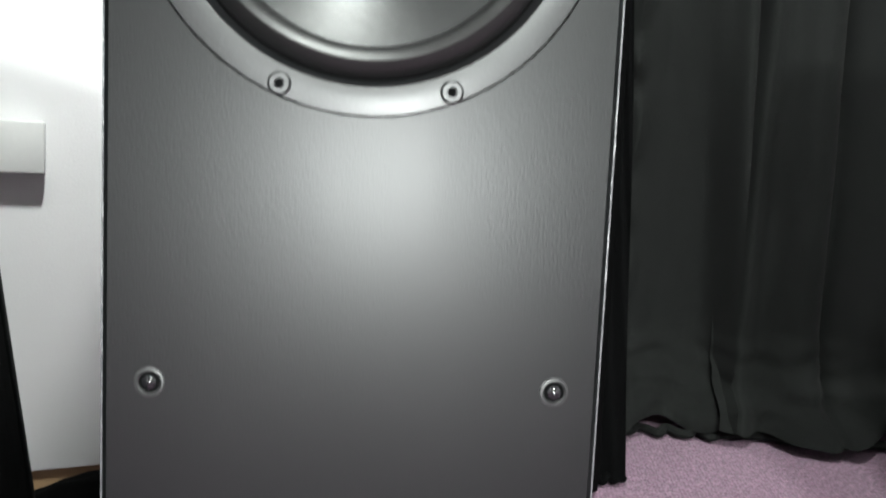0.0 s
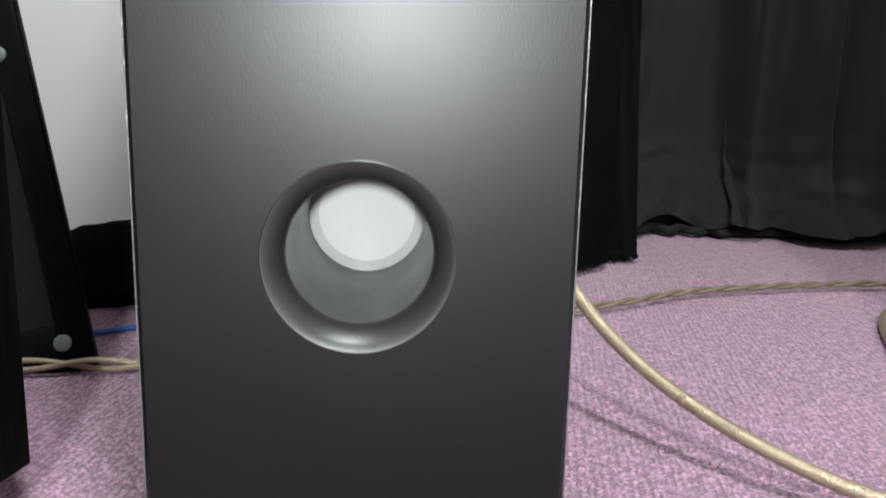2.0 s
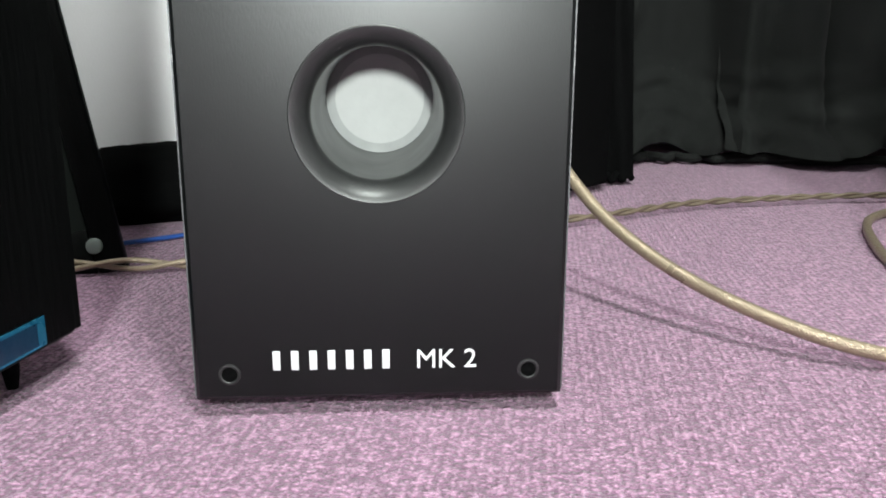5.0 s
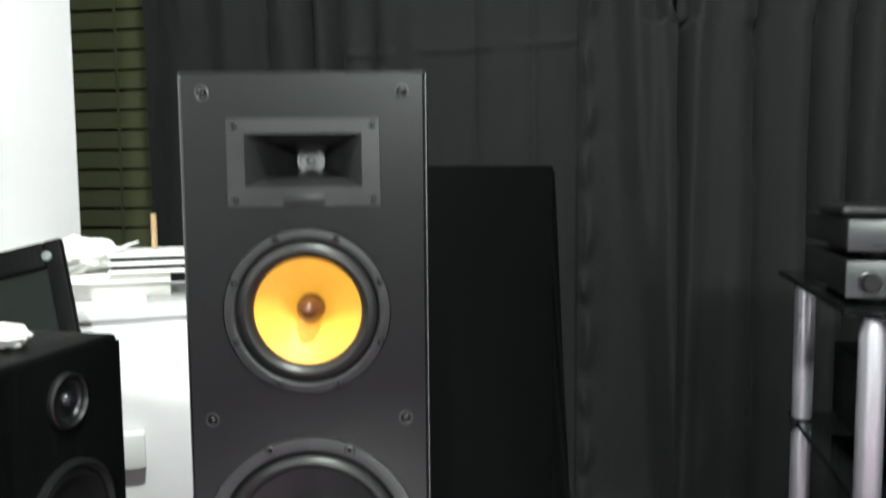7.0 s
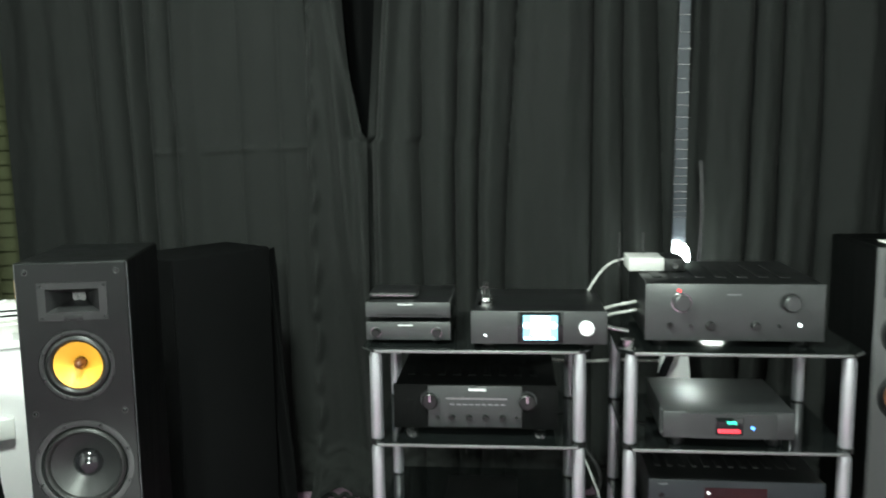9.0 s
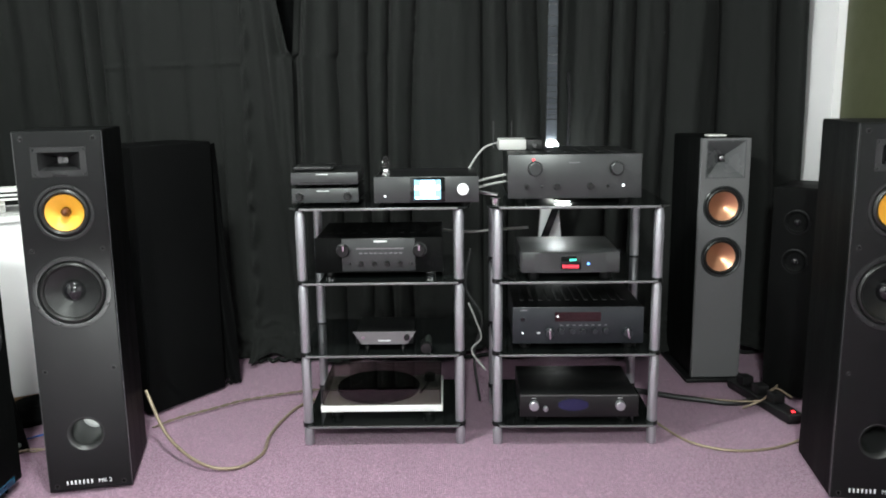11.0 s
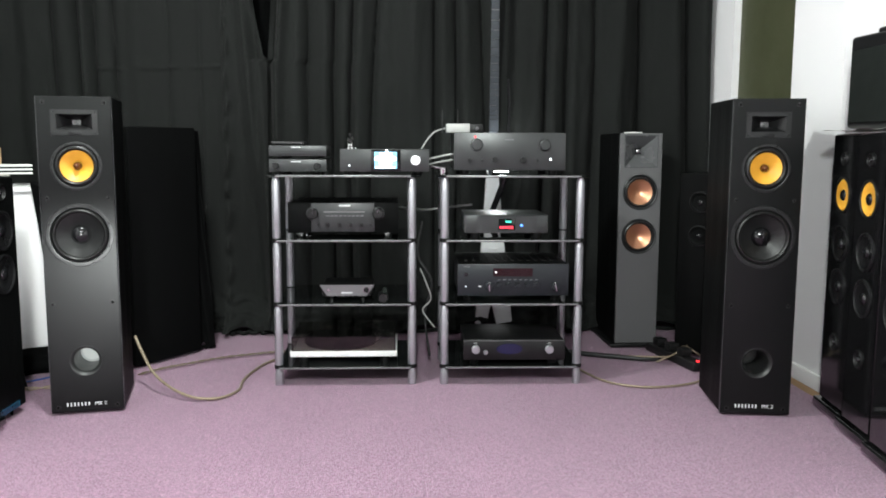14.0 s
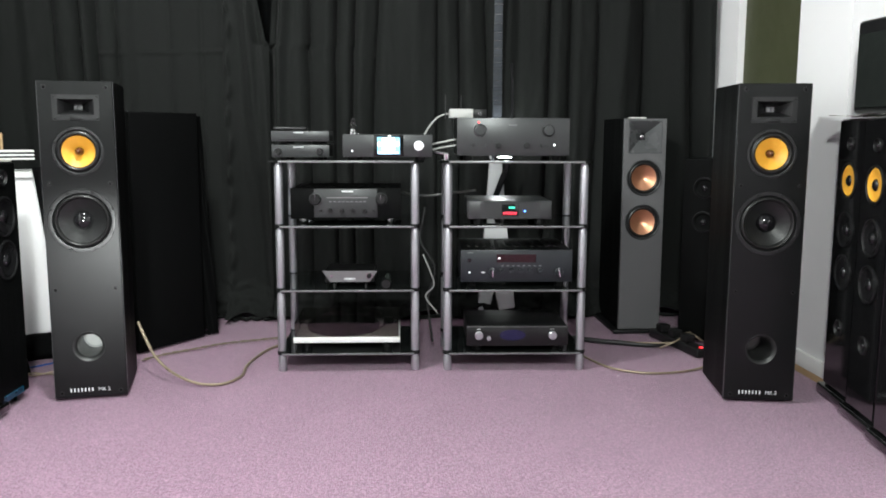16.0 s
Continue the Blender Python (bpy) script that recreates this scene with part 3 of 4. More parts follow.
    hn = part("horn", fl, FLANGE, base, "rectangular horn tweeter flange", smooth=25)
    part("flare", frustum([(*mouth, -0.0008), (-0.047, 0.047, 1.0, 1.041, 0.008), (-0.030, 0.030, 1.007, 1.034, 0.030), (-0.018, 0.018, 1.011, 1.030, 0.052), (-0.013, 0.013, 1.0125, 1.0285, 0.056)]), PLASTIC, hn, smooth=50)
    part("throat", turned(0, 1.0205, [(0.0142, 0.0535), (0.0142, 0.0505), (0.0118, 0.0505), (0.0112, 0.0545), (0.0080, 0.0545), (0.0080, 0.0510), (0.0058, 0.0510), (0.0052, 0.0545), (0.002, 0.052), (0, 0.0515)], 32), LIGHT_METAL, hn, "bright ringed driver throat")
    part("badge", block(-0.020, 0.020, -0.0018, -0.0008, 0.9765, 0.9875, 0.0004), PLASTIC, hn, "small dark badge")
    for sx in (-0.067, 0.067):
        for z in (0.9825, 1.0545):
            screw(sx, z, hn, y=-0.0008, r=0.0036)
    for sx in (-0.0965, 0.0965):
        for z in (1.0857, 0.7633, 0.3975, 0.0300):
            socket(sx, z, base, z > 0.1)
    # lettering: maker's name as plain bars, type mark as letters
    for k in range(7):
        part("name_bar", block(-0.0687 + k * 0.01166, -0.0687 + k * 0.01166 + 0.0048, -0.0008, -0.0002, 0.0325, 0.0455, 0.0002), PRINT, base)
    curve = bpy.data.curves.new("type_mark", "FONT")
    curve.body, curve.size, curve.extrude = "MK 2", 0.0182, 0.0003
    tmp = new("tmp_text", curve)
    me = bpy.data.meshes.new_from_object(tmp.evaluated_get(bpy.context.evaluated_depsgraph_get()))
    bpy.data.objects.remove(tmp)
    me.transform(Matrix.Translation((0.0225, -0.0006, 0.0325)) @ Matrix.Rotation(radians(90), 4, "X"))
    me.materials.clear()
    me.materials.append(PRINT)
    tm = new("type_mark", me)
    tm.parent = base
    tagged(tm, "white printed letters")
    for sx in (-0.09, 0.09):
        for y_ in (0.04, 0.29):
            f = upright(sx, y_, [(0, 0.0), (0.004, 0.0), (0.012, 0.006), (0.012, H0 + 0.001), (0, H0 + 0.001)], 14)
            part("foot", f, PLASTIC, base)
    return base


tower_speaker(-0.0074, -0.0014, 10.5, "tall black tower speaker, yellow midrange cone, standing on mauve carpet")
tower_speaker(2.332, -0.173, -8.5, "tall black tower speaker beside the white side wall")


# ---- other loudspeakers ----
def slim_tower(x, y, yaw, w, d, h, drivers, material, label, group, plinth=0.0, film=False, name="slim_speaker"):
    """Front at local y=0; drivers of (z, radius, cone material)."""
    base = thing(name, x, y, 0, yaw, label, "speaker", group)
    z0 = 0.028 if film else 0.045 if plinth else 0.012
    body = block(-w / 2, w / 2, 0.004, d, z0, h, 0.006, segments=3)
    cab = part("cabinet", body, material, base, "dark cabinet")
    holes = [(0, z, r) for z, r, _ in drivers]
    fp = plate(-w / 2 + 0.004, w / 2 - 0.004, z0 + 0.006, h - 0.006, holes, y=0.0) if holes else block(-w / 2 + 0.004, w / 2 - 0.004, 0.0, 0.004, z0 + 0.006, h - 0.006)
    part("baffle", fp, material, base)
    if drivers:
        # a shallow dark well keeps the driver openings closed
        well = block(-w / 2 + 0.012, w / 2 - 0.012, 0.0016, 0.0036, z0 + 0.012, h - 0.012)
        part("inner_panel", well, PLASTIC, base)
    for z, r, cone in drivers:
        fr = part("driver", turned(0, z, [(r, 0.001), (r, -0.004), (r * 0.93, -0.006), (r * 0.87, -0.003), (r * 0.86, 0.0005)], 40), PLASTIC, base, "round driver frame")
        part("cone", turned(0, z, [(r * 0.86, 0.0), (r * 0.80, -0.003), (r * 0.72, -0.0025), (r * 0.66, 0.0004), (r * 0.3, 0.0012)], 40), cone, fr)
        part("dust_cap", turned(0, z, [(r * 0.32, 0.0014), (r * 0.28, -0.003), (r * 0.15, -0.007), (0, -0.008)], 24), CAP, fr)
    if film:
        strip = bmesh.new()
        for xa, xb, za, zb in ((-w / 2 + 0.004, w / 2 - 0.045, 0.0530, 0.0555), (-w / 2 + 0.004, w / 2 - 0.045, 0.0350, 0.0365), (w / 2 - 0.053, w / 2 - 0.045, 0.0365, 0.0530)):
            block(xa, xb, -0.0012, -0.0002, za, zb, bm=strip)
        fm = part("film", block(-w / 2 + 0.004, w / 2 - 0.053, -0.0010, -0.0002, 0.0365, 0.0530), BLUE_FILM, base, "blue protective film")
        part("film_edge", strip, FILM_EDGE, fm, "bright blue film edge")
        for sx in (-1, 1):
            for fy in (0.03, d - 0.03):
                part("foot", upright(sx * (w / 2 - 0.045), fy, [(0, 0.0), (0.004, 0.0), (0.006, 0.012), (0.007, z0), (0, z0)], 12), DEEP_BLACK, base)
    elif plinth:
        pl = part("plinth", block(-w / 2 - plinth, w / 2 + plinth, -plinth, d + plinth * 0.4, 0.012, z0, 0.009, segments=3), PIANO, base, "gloss black plinth")
        for sx in (-1, 1):
            part("foot", upright(sx * (w / 2 - 0.02), 0.03, [(0, 0.0), (0.009, 0.0), (0.011, 0.013), (0, 0.013)], 12), PLASTIC, base)
    return base


LEFT = "black speakers along the left wall"
RIGHT = "gloss black speakers along the side wall"
slim_tower(-0.245, -0.045, 87, 0.19, 0.30, 0.835, [(0.785, 0.028, PLASTIC), (0.655, 0.068, DARK_CONE), (0.508, 0.068, DARK_CONE)], ASH, "black tower speaker with round drivers and blue film at its foot", LEFT, film=True)
slim_tower(-0.245, -0.243, 87, 0.20, 0.30, 0.915, [(0.84, 0.028, PLASTIC), (0.70, 0.070, DARK_CONE), (0.54, 0.070, DARK_CONE)], ASH, "taller plain black tower speaker", LEFT, plinth=0.012)
for px, py in ((2.598, -0.188), (2.548, -0.425)):
    slim_tower(px, py, -98, 0.205, 0.30, 0.99, [(0.905, 0.022, PLASTIC), (0.782, 0.062, YELLOW), (0.615, 0.062, DARK_CONE), (0.467, 0.062, DARK_CONE), (0.27, 0.03, DARK_CONE)], PIANO, "gloss black slim tower speaker with one yellow driver", RIGHT, plinth=0.018)
slim_tower(2.50, -0.665, -98, 0.205, 0.30, 0.99, [(0.905, 0.022, PLASTIC), (0.782, 0.062, DARK_CONE), (0.615, 0.062, DARK_CONE), (0.467, 0.062, DARK_CONE)], PIANO, "gloss black slim tower speaker at the row's end", RIGHT, plinth=0.018)
slim_tower(-0.105, 0.655, -36, 0.23, 0.36, 1.02, [], DEEP_BLACK, "plain black cloth-fronted tower speaker by the curtain", "", name="floor_speaker")
slim_tower(2.43, 0.66, -40, 0.19, 0.27, 0.83, [(0.70, 0.048, ASH), (0.55, 0.048, ASH)], ASH, "small black tower speaker behind a larger one", "", name="floor_speaker")

top = thing("box_speaker", 2.585, -0.455, 1.004, -88, "black box loudspeaker lying on top of the towers", "speaker")
part("cabinet", block(-0.24, 0.24, 0.0, 0.30, 0.0, 0.30, 0.014, segments=3), PLASTIC, top)
part("front_cloth", block(-0.22, 0.22, -0.008, 0.0, 0.02, 0.255, 0.004), MESH_CLOTH, top)
part("lid", block(-0.16, 0.2, 0.04, 0.28, 0.30, 0.322, 0.008), PLASTIC, top, "raised top panel")
runner = sheet("white_cloth", 24, 12, lambda u, v: (2.555 + v * 0.28, -0.72 + u * 0.62 + 0.012 * v, 0.994 + 0.006 * (1 + noise.noise(Vector((u * 9, v * 6, 2))))), PAPER)
tagged(runner, "white cloth laid under the box speaker", "cloth")

# copper-coned grey tower
kl = thing("grey_tower_speaker", 2.221, 0.862, 0, 0, "graphite tower speaker with two copper cones and square horn", "speaker")
shell = block(-0.0985, 0.0985, 0.018, 0.37, 0.02, 1.006)
bmesh.ops.delete(shell, geom=[f for f in shell.faces if f.normal.y < -0.9], context="FACES")
bmesh.ops.bevel(shell, geom=[e for e in shell.edges if not e.is_boundary], offset=0.004, segments=2, affect="EDGES")
part("cabinet", shell, ASH, kl, "black side panels")
kf = plate(-0.096, 0.096, 0.024, 1.002, [(0, 0.529, 0.083), (0, 0.735, 0.083), (-0.079, 0.079, 0.847, 0.998)])
frustum([(-0.096, 0.096, 0.024, 1.002, 0.0), (-0.0985, 0.0985, 0.021, 1.005, 0.003), (-0.0985, 0.0985, 0.021, 1.005, 0.018)], kf)
part("baffle", kf, GREY_BAFFLE, kl, "graphite front baffle", smooth=25)
part("inner_panel", block(-0.09, 0.09, 0.062, 0.066, 0.03, 1.0), PLASTIC, kl)
for z in (0.529, 0.735):
    dr = part("woofer", turned(0, z, [(0.083, 0.002), (0.0825, -0.003), (0.079, -0.006), (0.074, -0.003), (0.0725, 0.002)], 56), FASCIA, kl, "dark metal woofer ring")
    part("surround", turned(0, z, [(0.0728, 0.002), (0.071, -0.003), (0.066, -0.005), (0.061, -0.002), (0.0585, 0.003)], 56), RUBBER, dr)
    part("cone", turned(0, z, [(0.0588, 0.003), (0.048, 0.0085), (0.034, 0.0165), (0.02, 0.0235), (0.009, 0.0275), (0, 0.0285)], 56), COPPER, dr, "copper cone")
    for k in range(5):
        a = math.radians(90 + 72 * k)
        screw(0.0785 * math.cos(a), z + 0.0785 * math.sin(a), dr, y=-0.005, r=0.003)
hb = part("horn", frustum([(-0.079, 0.079, 0.847, 0.998, -0.001), (-0.075, 0.075, 0.851, 0.994, -0.001), (-0.056, 0.056, 0.869, 0.976, 0.012), (-0.026, 0.026, 0.897, 0.948, 0.040), (-0.014, 0.014, 0.908, 0.937, 0.054)]), HORN, kl, "square black horn", smooth=20)
part("tweeter_dome", turned(0, 0.9225, [(0.013, 0.054), (0.012, 0.048), (0.007, 0.044), (0, 0.043)], 24), CHROME, hb)
part("plinth", block(-0.125, 0.125, -0.02, 0.39, 0.004, 0.02, 0.004), PLASTIC, kl, "flat black base")
slip = thing("paper_slip", 2.215, 0.98, 1.007, 0, "small white paper slip lying on the grey speaker", "paper")
part("slip", block(-0.035, 0.035, -0.03, 0.03, 0.0, 0.006, 0.001), PAPER, slip)


# ---- racks ----
SHELVES = (0.0795, 0.332, 0.583, 0.8325)


def rack(x, y, yaw, width, label):
    base = thing("hifi_rack", x, y, 0, yaw, label, "rack", "two glass hi-fi racks")
    depth = 0.40
    for z in SHELVES:
        over = 0.035 if z > 0.8 else 0.012
        bm = bmesh.new()
        pts = [(-over, 0.0), (0.0, -0.035), (width, -0.035), (width + over, 0.0), (width + over, depth + 0.02), (-over, depth + 0.02)]
        lo = [bm.verts.new((p, q, z - 0.009)) for p, q in pts]
        hi = [bm.verts.new((p, q, z)) for p, q in pts]
        bm.faces.new(lo)
        bm.faces.new(hi)
        for k in range(6):
            bm.faces.new((lo[k], lo[(k + 1) % 6], hi[(k + 1) % 6], hi[k]))
        bmesh.ops.bevel(bm, geom=bm.edges[:], offset=0.002, segments=2, affect="EDGES")
        sh = part("shelf", bm, GLASS, base, "black glass shelf")
        part("front_edge", block(0.004, width - 0.004, -0.0378, -0.0352, z - 0.0084, z - 0.0008, 0.0008), LIGHT_METAL, sh, "bright shelf edge")
    for px in (0, width):
        for py in (0, depth - 0.03):
            cuts = [0.0] + [z for z in SHELVES]
            for a, b in zip(cuts, cuts[1:]):
                b2 = b - 0.009
                post = part("post", upright(px, py, [(0, a + 0.001), (0.0155, a + 0.001), (0.0165, a + 0.006), (0.0165, b2 - 0.02), (0.0125, b2 - 0.006), (0.011, b2), (0, b2)], 20), POST, base, "silver tube post")
            for z in SHELVES[:-1]:
                part("collar", upright(px, py, [(0.012, z - 0.0115), (0.0185, z - 0.0115), (0.0195, z - 0.0045), (0.0185, z + 0.0035), (0.012, z + 0.0035)], 20), PLASTIC, base, "black post collar")
    return base


rack(0.619, 0.327, -1.4, 0.525, "silver-posted rack with four black glass shelves")
rack(1.272, 0.305, -2.2, 0.530, "silver-posted glass rack loaded with amplifiers")


# ---- electronics ----
def case(name, x, y, z, yaw, w, d, h, label, category, fascia=METAL, feet=0.010, foot_mat=PLASTIC, vents=0, body_mat=METAL, thick=0.008, curve=0.0):
    """A hi-fi case with its front at local y=0 and its left end at x=0; returns its base and the fascia part."""
    base = thing(name, x, y, z, yaw, label, category)
    part("body", block(0.004, w - 0.004, thick, d, feet, h, 0.003), body_mat, base, "dark metal casing")
    if curve:
        bm = bmesh.new()
        rowsv = []
        for k in range(17):
            u = k / 16
            yy = curve * (2 * u - 1) ** 4
            rowsv.append([bm.verts.new((u * w, q, zz)) for q, zz in ((yy + thick, feet), (yy, feet + 0.003), (yy, h - 0.004), (yy + thick, h + 0.001))])
        for a, b in zip(rowsv, rowsv[1:]):
            for k in range(3):
                bm.faces.new((a[k], b[k], b[k + 1], a[k + 1]))
        fr = part("fascia", bm, fascia, base, "front panel", smooth=50)
    else:
        fr = part("fascia", block(0, w, 0, thick - 0.0002, feet, h, 0.0018), fascia, base, "front panel")
    for fx in (0.045, w - 0.045):
        for fy in (0.045, d - 0.05):
            part("foot", upright(fx, fy, [(0, 0), (0.017, 0), (0.019, 0.003), (0.019, feet), (0, feet)], 18), foot_mat, base)
    if vents:
        bm = bmesh.new()
        for k in range(vents):
            vx = 0.03 + (w - 0.06) * k / vents
            block(vx, vx + (w - 0.06) / vents * 0.45, d * 0.25, d * 0.8, h, h + 0.0025, 0.0006, bm=bm)
        part("vent_ribs", bm, body_mat, base)
    return base, fr


def knob(x, z, r, parent, material, length=0.018, name="knob", pointer=None, ring=None):
    k = part(name, turned(x, z, [(0, -length), (r * 0.86, -length), (r, -length * 0.88), (r, 0.0)], 28), material, parent)
    if pointer:
        part("pointer", block(x - r * 0.14, x + r * 0.14, -length - 0.0008, -length - 0.0001, z, z + r * 0.85), pointer, k)
    if ring:
        part("ring", turned(x, z, [(r * 1.22, 0.0), (r * 1.22, -0.003), (r * 1.08, -0.003), (r * 1.05, 0.0)], 28), ring, k)
    return k


def light(x, z, r, parent, material):
    part("indicator", turned(x, z, [(r, 0.0), (r, -0.0012), (0, -0.0016)], 12), material, parent)


TOP1 = TOP2 = SHELVES[3]
# two stacked half-width units and a flat puck
b, f = case("half_width_amplifier", 0.592, 0.352, TOP1, -1.4, 0.222, 0.25, 0.058, "graphite half-width amplifier under a matching unit", "amplifier", FASCIA)
knob(0.027, 0.031, 0.0115, f, METAL, ring=CHROME)
knob(0.186, 0.031, 0.0115, f, METAL, ring=CHROME)
part("name_bars", bars(0.085, 0.125, 0.0475, 0.051, -0.0002, 5), PRINT, f)
b, f = case("half_width_player", 0.592, 0.350, TOP1 + 0.0605, -1.4, 0.222, 0.25, 0.050, "graphite half-width player stacked on an amplifier", "player", FASCIA)
part("slot", block(0.03, 0.19, -0.0006, 0.0, 0.016, 0.0185), PLASTIC, f)
part("name_bars", bars(0.085, 0.125, 0.0425, 0.046, -0.0002, 5), PRINT, f)
puck = thing("router_puck", 0.66, 0.45, TOP1 + 0.113, 0, "flat black square adaptor lying on the stacked units", "adaptor")
part("shell", block(-0.065, 0.065, -0.06, 0.06, 0.0, 0.014, 0.005, segments=3), PLASTIC, puck)
part("front_edge", block(-0.055, 0.055, -0.0606, -0.0596, 0.006, 0.009), CHROME, puck)
# streamer with lit screen
b, f = case("network_streamer", 0.868, 0.300, TOP1, -1.4, 0.342, 0.30, 0.098, "dark streamer with a lit screen and pale knob", "streamer", FASCIA, feet=0.013)
part("screen_surround", block(0.118, 0.232, -0.002, -0.0002, 0.016, 0.096, 0.0006), GLASS, f)
sc = part("screen", block(0.132, 0.218, -0.0028, -0.0021, 0.024, 0.088), SCREEN_BLUE, f, "blue lit screen")
part("picture", block(0.152, 0.198, -0.0034, -0.0029, 0.037, 0.085), SCREEN, sc, "white cover picture")
for px in (0.140, 0.208):
    part("icon", turned(px, 0.062, [(0.0075, -0.0029), (0.0075, -0.0033), (0, -0.0034)], 16), SCREEN, sc)
part("text_bars", bars(0.136, 0.215, 0.0265, 0.0315, -0.0029, 4, gap=0.25), SCREEN, sc)
knob(0.290, 0.056, 0.0185, f, KNOB_LIT, 0.014)
light(0.036, 0.036, 0.003, f, WHITE_LED)
jar = thing("valve_adaptor", 0.905, 0.37, TOP1 + 0.0985, 0, "small glass valve with a dull cap standing on the streamer", "ornament")
part("socket", upright(0, 0, [(0, 0), (0.020, 0), (0.020, 0.008), (0.012, 0.012), (0.010, 0.02), (0, 0.02)], 18), CHROME, jar)
part("glass", upright(0, 0, [(0.009, 0.02), (0.012, 0.026), (0.012, 0.046), (0.006, 0.052), (0, 0.053)], 18), ACRYLIC, jar)
part("cap", upright(0, 0, [(0.007, 0.05), (0.007, 0.060), (0, 0.062)], 14), METAL, jar)
# large integrated amplifier
b, f = case("integrated_amplifier", 1.307, 0.318, TOP2, -2.2, 0.437, 0.37, 0.163, "large graphite integrated amplifier with two round knobs", "amplifier", FASCIA, feet=0.018, vents=7)
knob(0.089, 0.116, 0.0205, f, FASCIA, 0.02, ring=CHROME)
knob(0.355, 0.116, 0.0205, f, FASCIA, 0.02, ring=METAL)
for px, r in ((0.062, 0.007), (0.112, 0.004), (0.161, 0.0105), (0.271, 0.0105), (0.328, 0.004)):
    knob(px, 0.057, r, f, METAL, 0.012, ring=FASCIA)
light(0.083, 0.146, 0.0038, f, RED_LED)
light(0.378, 0.060, 0.0045, f, WHITE_LED)
part("name_bars", bars(0.200, 0.235, 0.134, 0.138, -0.0002, 5), DULL_PRINT, f)
# Made-up emitting disc for the patch of light on the glass.
pk = thing("shelf_glow", 1.512, 0.46, TOP2, 0, "glowing disc added for the glow on the glass under the amplifier", "lamp")
part("base", upright(0, 0, [(0, 0.0), (0.034, 0.0), (0.035, 0.002), (0.035, 0.006), (0.031, 0.007), (0, 0.007)], 28), PLASTIC, pk)
part("lens", upright(0, 0, [(0.030, 0.0072), (0.026, 0.0095), (0.012, 0.0110), (0, 0.0112)], 28), GLOW, pk, "white emitting face of the added glow")
# white box with aerials
wb = thing("white_router", 1.292, 0.49, TOP2 + 0.166, -2, "small white router box with two thin aerials", "router")
part("case", block(0, 0.095, 0, 0.11, 0.0, 0.036, 0.003), DULL_WHITE, wb)
part("side_panel", block(0.0955, 0.150, 0.005, 0.11, 0.0, 0.034, 0.002), PLASTIC, wb)
part("plug", turned(0.122, 0.017, [(0.008, 0.005), (0.008, -0.012), (0, -0.012)], 14), CHROME, wb)
for px in (-0.015, 0.05):
    part("aerial", upright(px, 0.09, [(0, 0.0), (0.0022, 0.0), (0.0018, 0.095), (0, 0.096)], 8), BLACK_CORD, wb)
# black amplifier with pale centre panel on the second shelf
b, f = case("stereo_amplifier", 0.660, 0.352, SHELVES[2], -1.4, 0.432, 0.33, 0.140, "black stereo amplifier with a brushed centre panel on bright feet", "amplifier", ASH, feet=0.020, foot_mat=CHROME, vents=9, body_mat=ASH)
part("centre_panel", block(0.092, 0.338, -0.005, -0.0002, 0.026, 0.138, 0.002), FASCIA, f, "brushed centre panel")
for px in (0.098, 0.352):
    knob(px, 0.098, 0.021, f, METAL, 0.022, pointer=CHROME, ring=FASCIA)
part("name_bars", bars(0.200, 0.245, 0.125, 0.131, -0.0052, 6, gap=0.15), PRINT, f)
part("display_bar", block(0.140, 0.300, -0.0056, -0.0051, 0.101, 0.106), LIGHT_METAL, f)
part("text_bars", bars(0.150, 0.300, 0.086, 0.0895, -0.0052, 9), DULL_PRINT, f)
for px in (0.118, 0.155, 0.200, 0.244, 0.288, 0.325):
    knob(px, 0.052, 0.0085 if 0.13 < px < 0.3 else 0.004, f, METAL, 0.016, ring=CHROME)
# small sloped-face deck
dk = thing("compact_dac", 0.780, 0.338, SHELVES[1], -1.4, "compact silver-fronted converter with sloping ends", "converter")
bm = bmesh.new()
ring = [(0.030, 0.022), (0.185, 0.022), (0.216, 0.066), (0.0, 0.066)]
lo = [bm.verts.new((p, 0.0, q)) for p, q in ring]
hi = [bm.verts.new((p, 0.006, q)) for p, q in ring]
bm.faces.new(lo)
bm.faces.new(hi)
for k in range(4):
    bm.faces.new((lo[k], lo[(k + 1) % 4], hi[(k + 1) % 4], hi[k]))
fr = part("fascia", bm, LIGHT_METAL, dk, "silver trapezoid front")
part("body", block(0.01, 0.206, 0.0062, 0.19, 0.020, 0.066, 0.004), METAL, dk)
knob(0.184, 0.047, 0.010, fr, METAL, 0.014, ring=CHROME)
light(0.035, 0.046, 0.005, fr, CHROME)
part("name_bars", bars(0.086, 0.130, 0.032, 0.038, -0.0002, 6, gap=0.12), PRINT, fr)
for fx in (0.045, 0.17):
    for fy in (0.03, 0.16):
        part("foot", upright(fx, fy, [(0, 0), (0.009, 0), (0.006, 0.012), (0.009, 0.020), (0, 0.020)], 14), METAL, dk)
rm = thing("headphone_adaptor", 1.03, 0.315, SHELVES[1], 0, "small dark round plug adaptor standing on glass", "adaptor")
part("barrel", turned(0, 0.020, [(0, -0.03), (0.017, -0.03), (0.020, -0.024), (0.020, 0.03), (0, 0.03)], 20), METAL, rm)
part("tip", upright(0.008, 0.0, [(0.012, 0.03), (0.011, 0.05), (0.006, 0.058), (0, 0.058)], 16), MESH_CLOTH, rm)
# record deck
tt = thing("record_player", 0.659, 0.350, SHELVES[0], -1.4, "white record player under a smoky acrylic lid", "record player")
part("plinth", block(0, 0.425, 0, 0.31, 0.026, 0.048, 0.002), WHITE, tt, "white plinth")
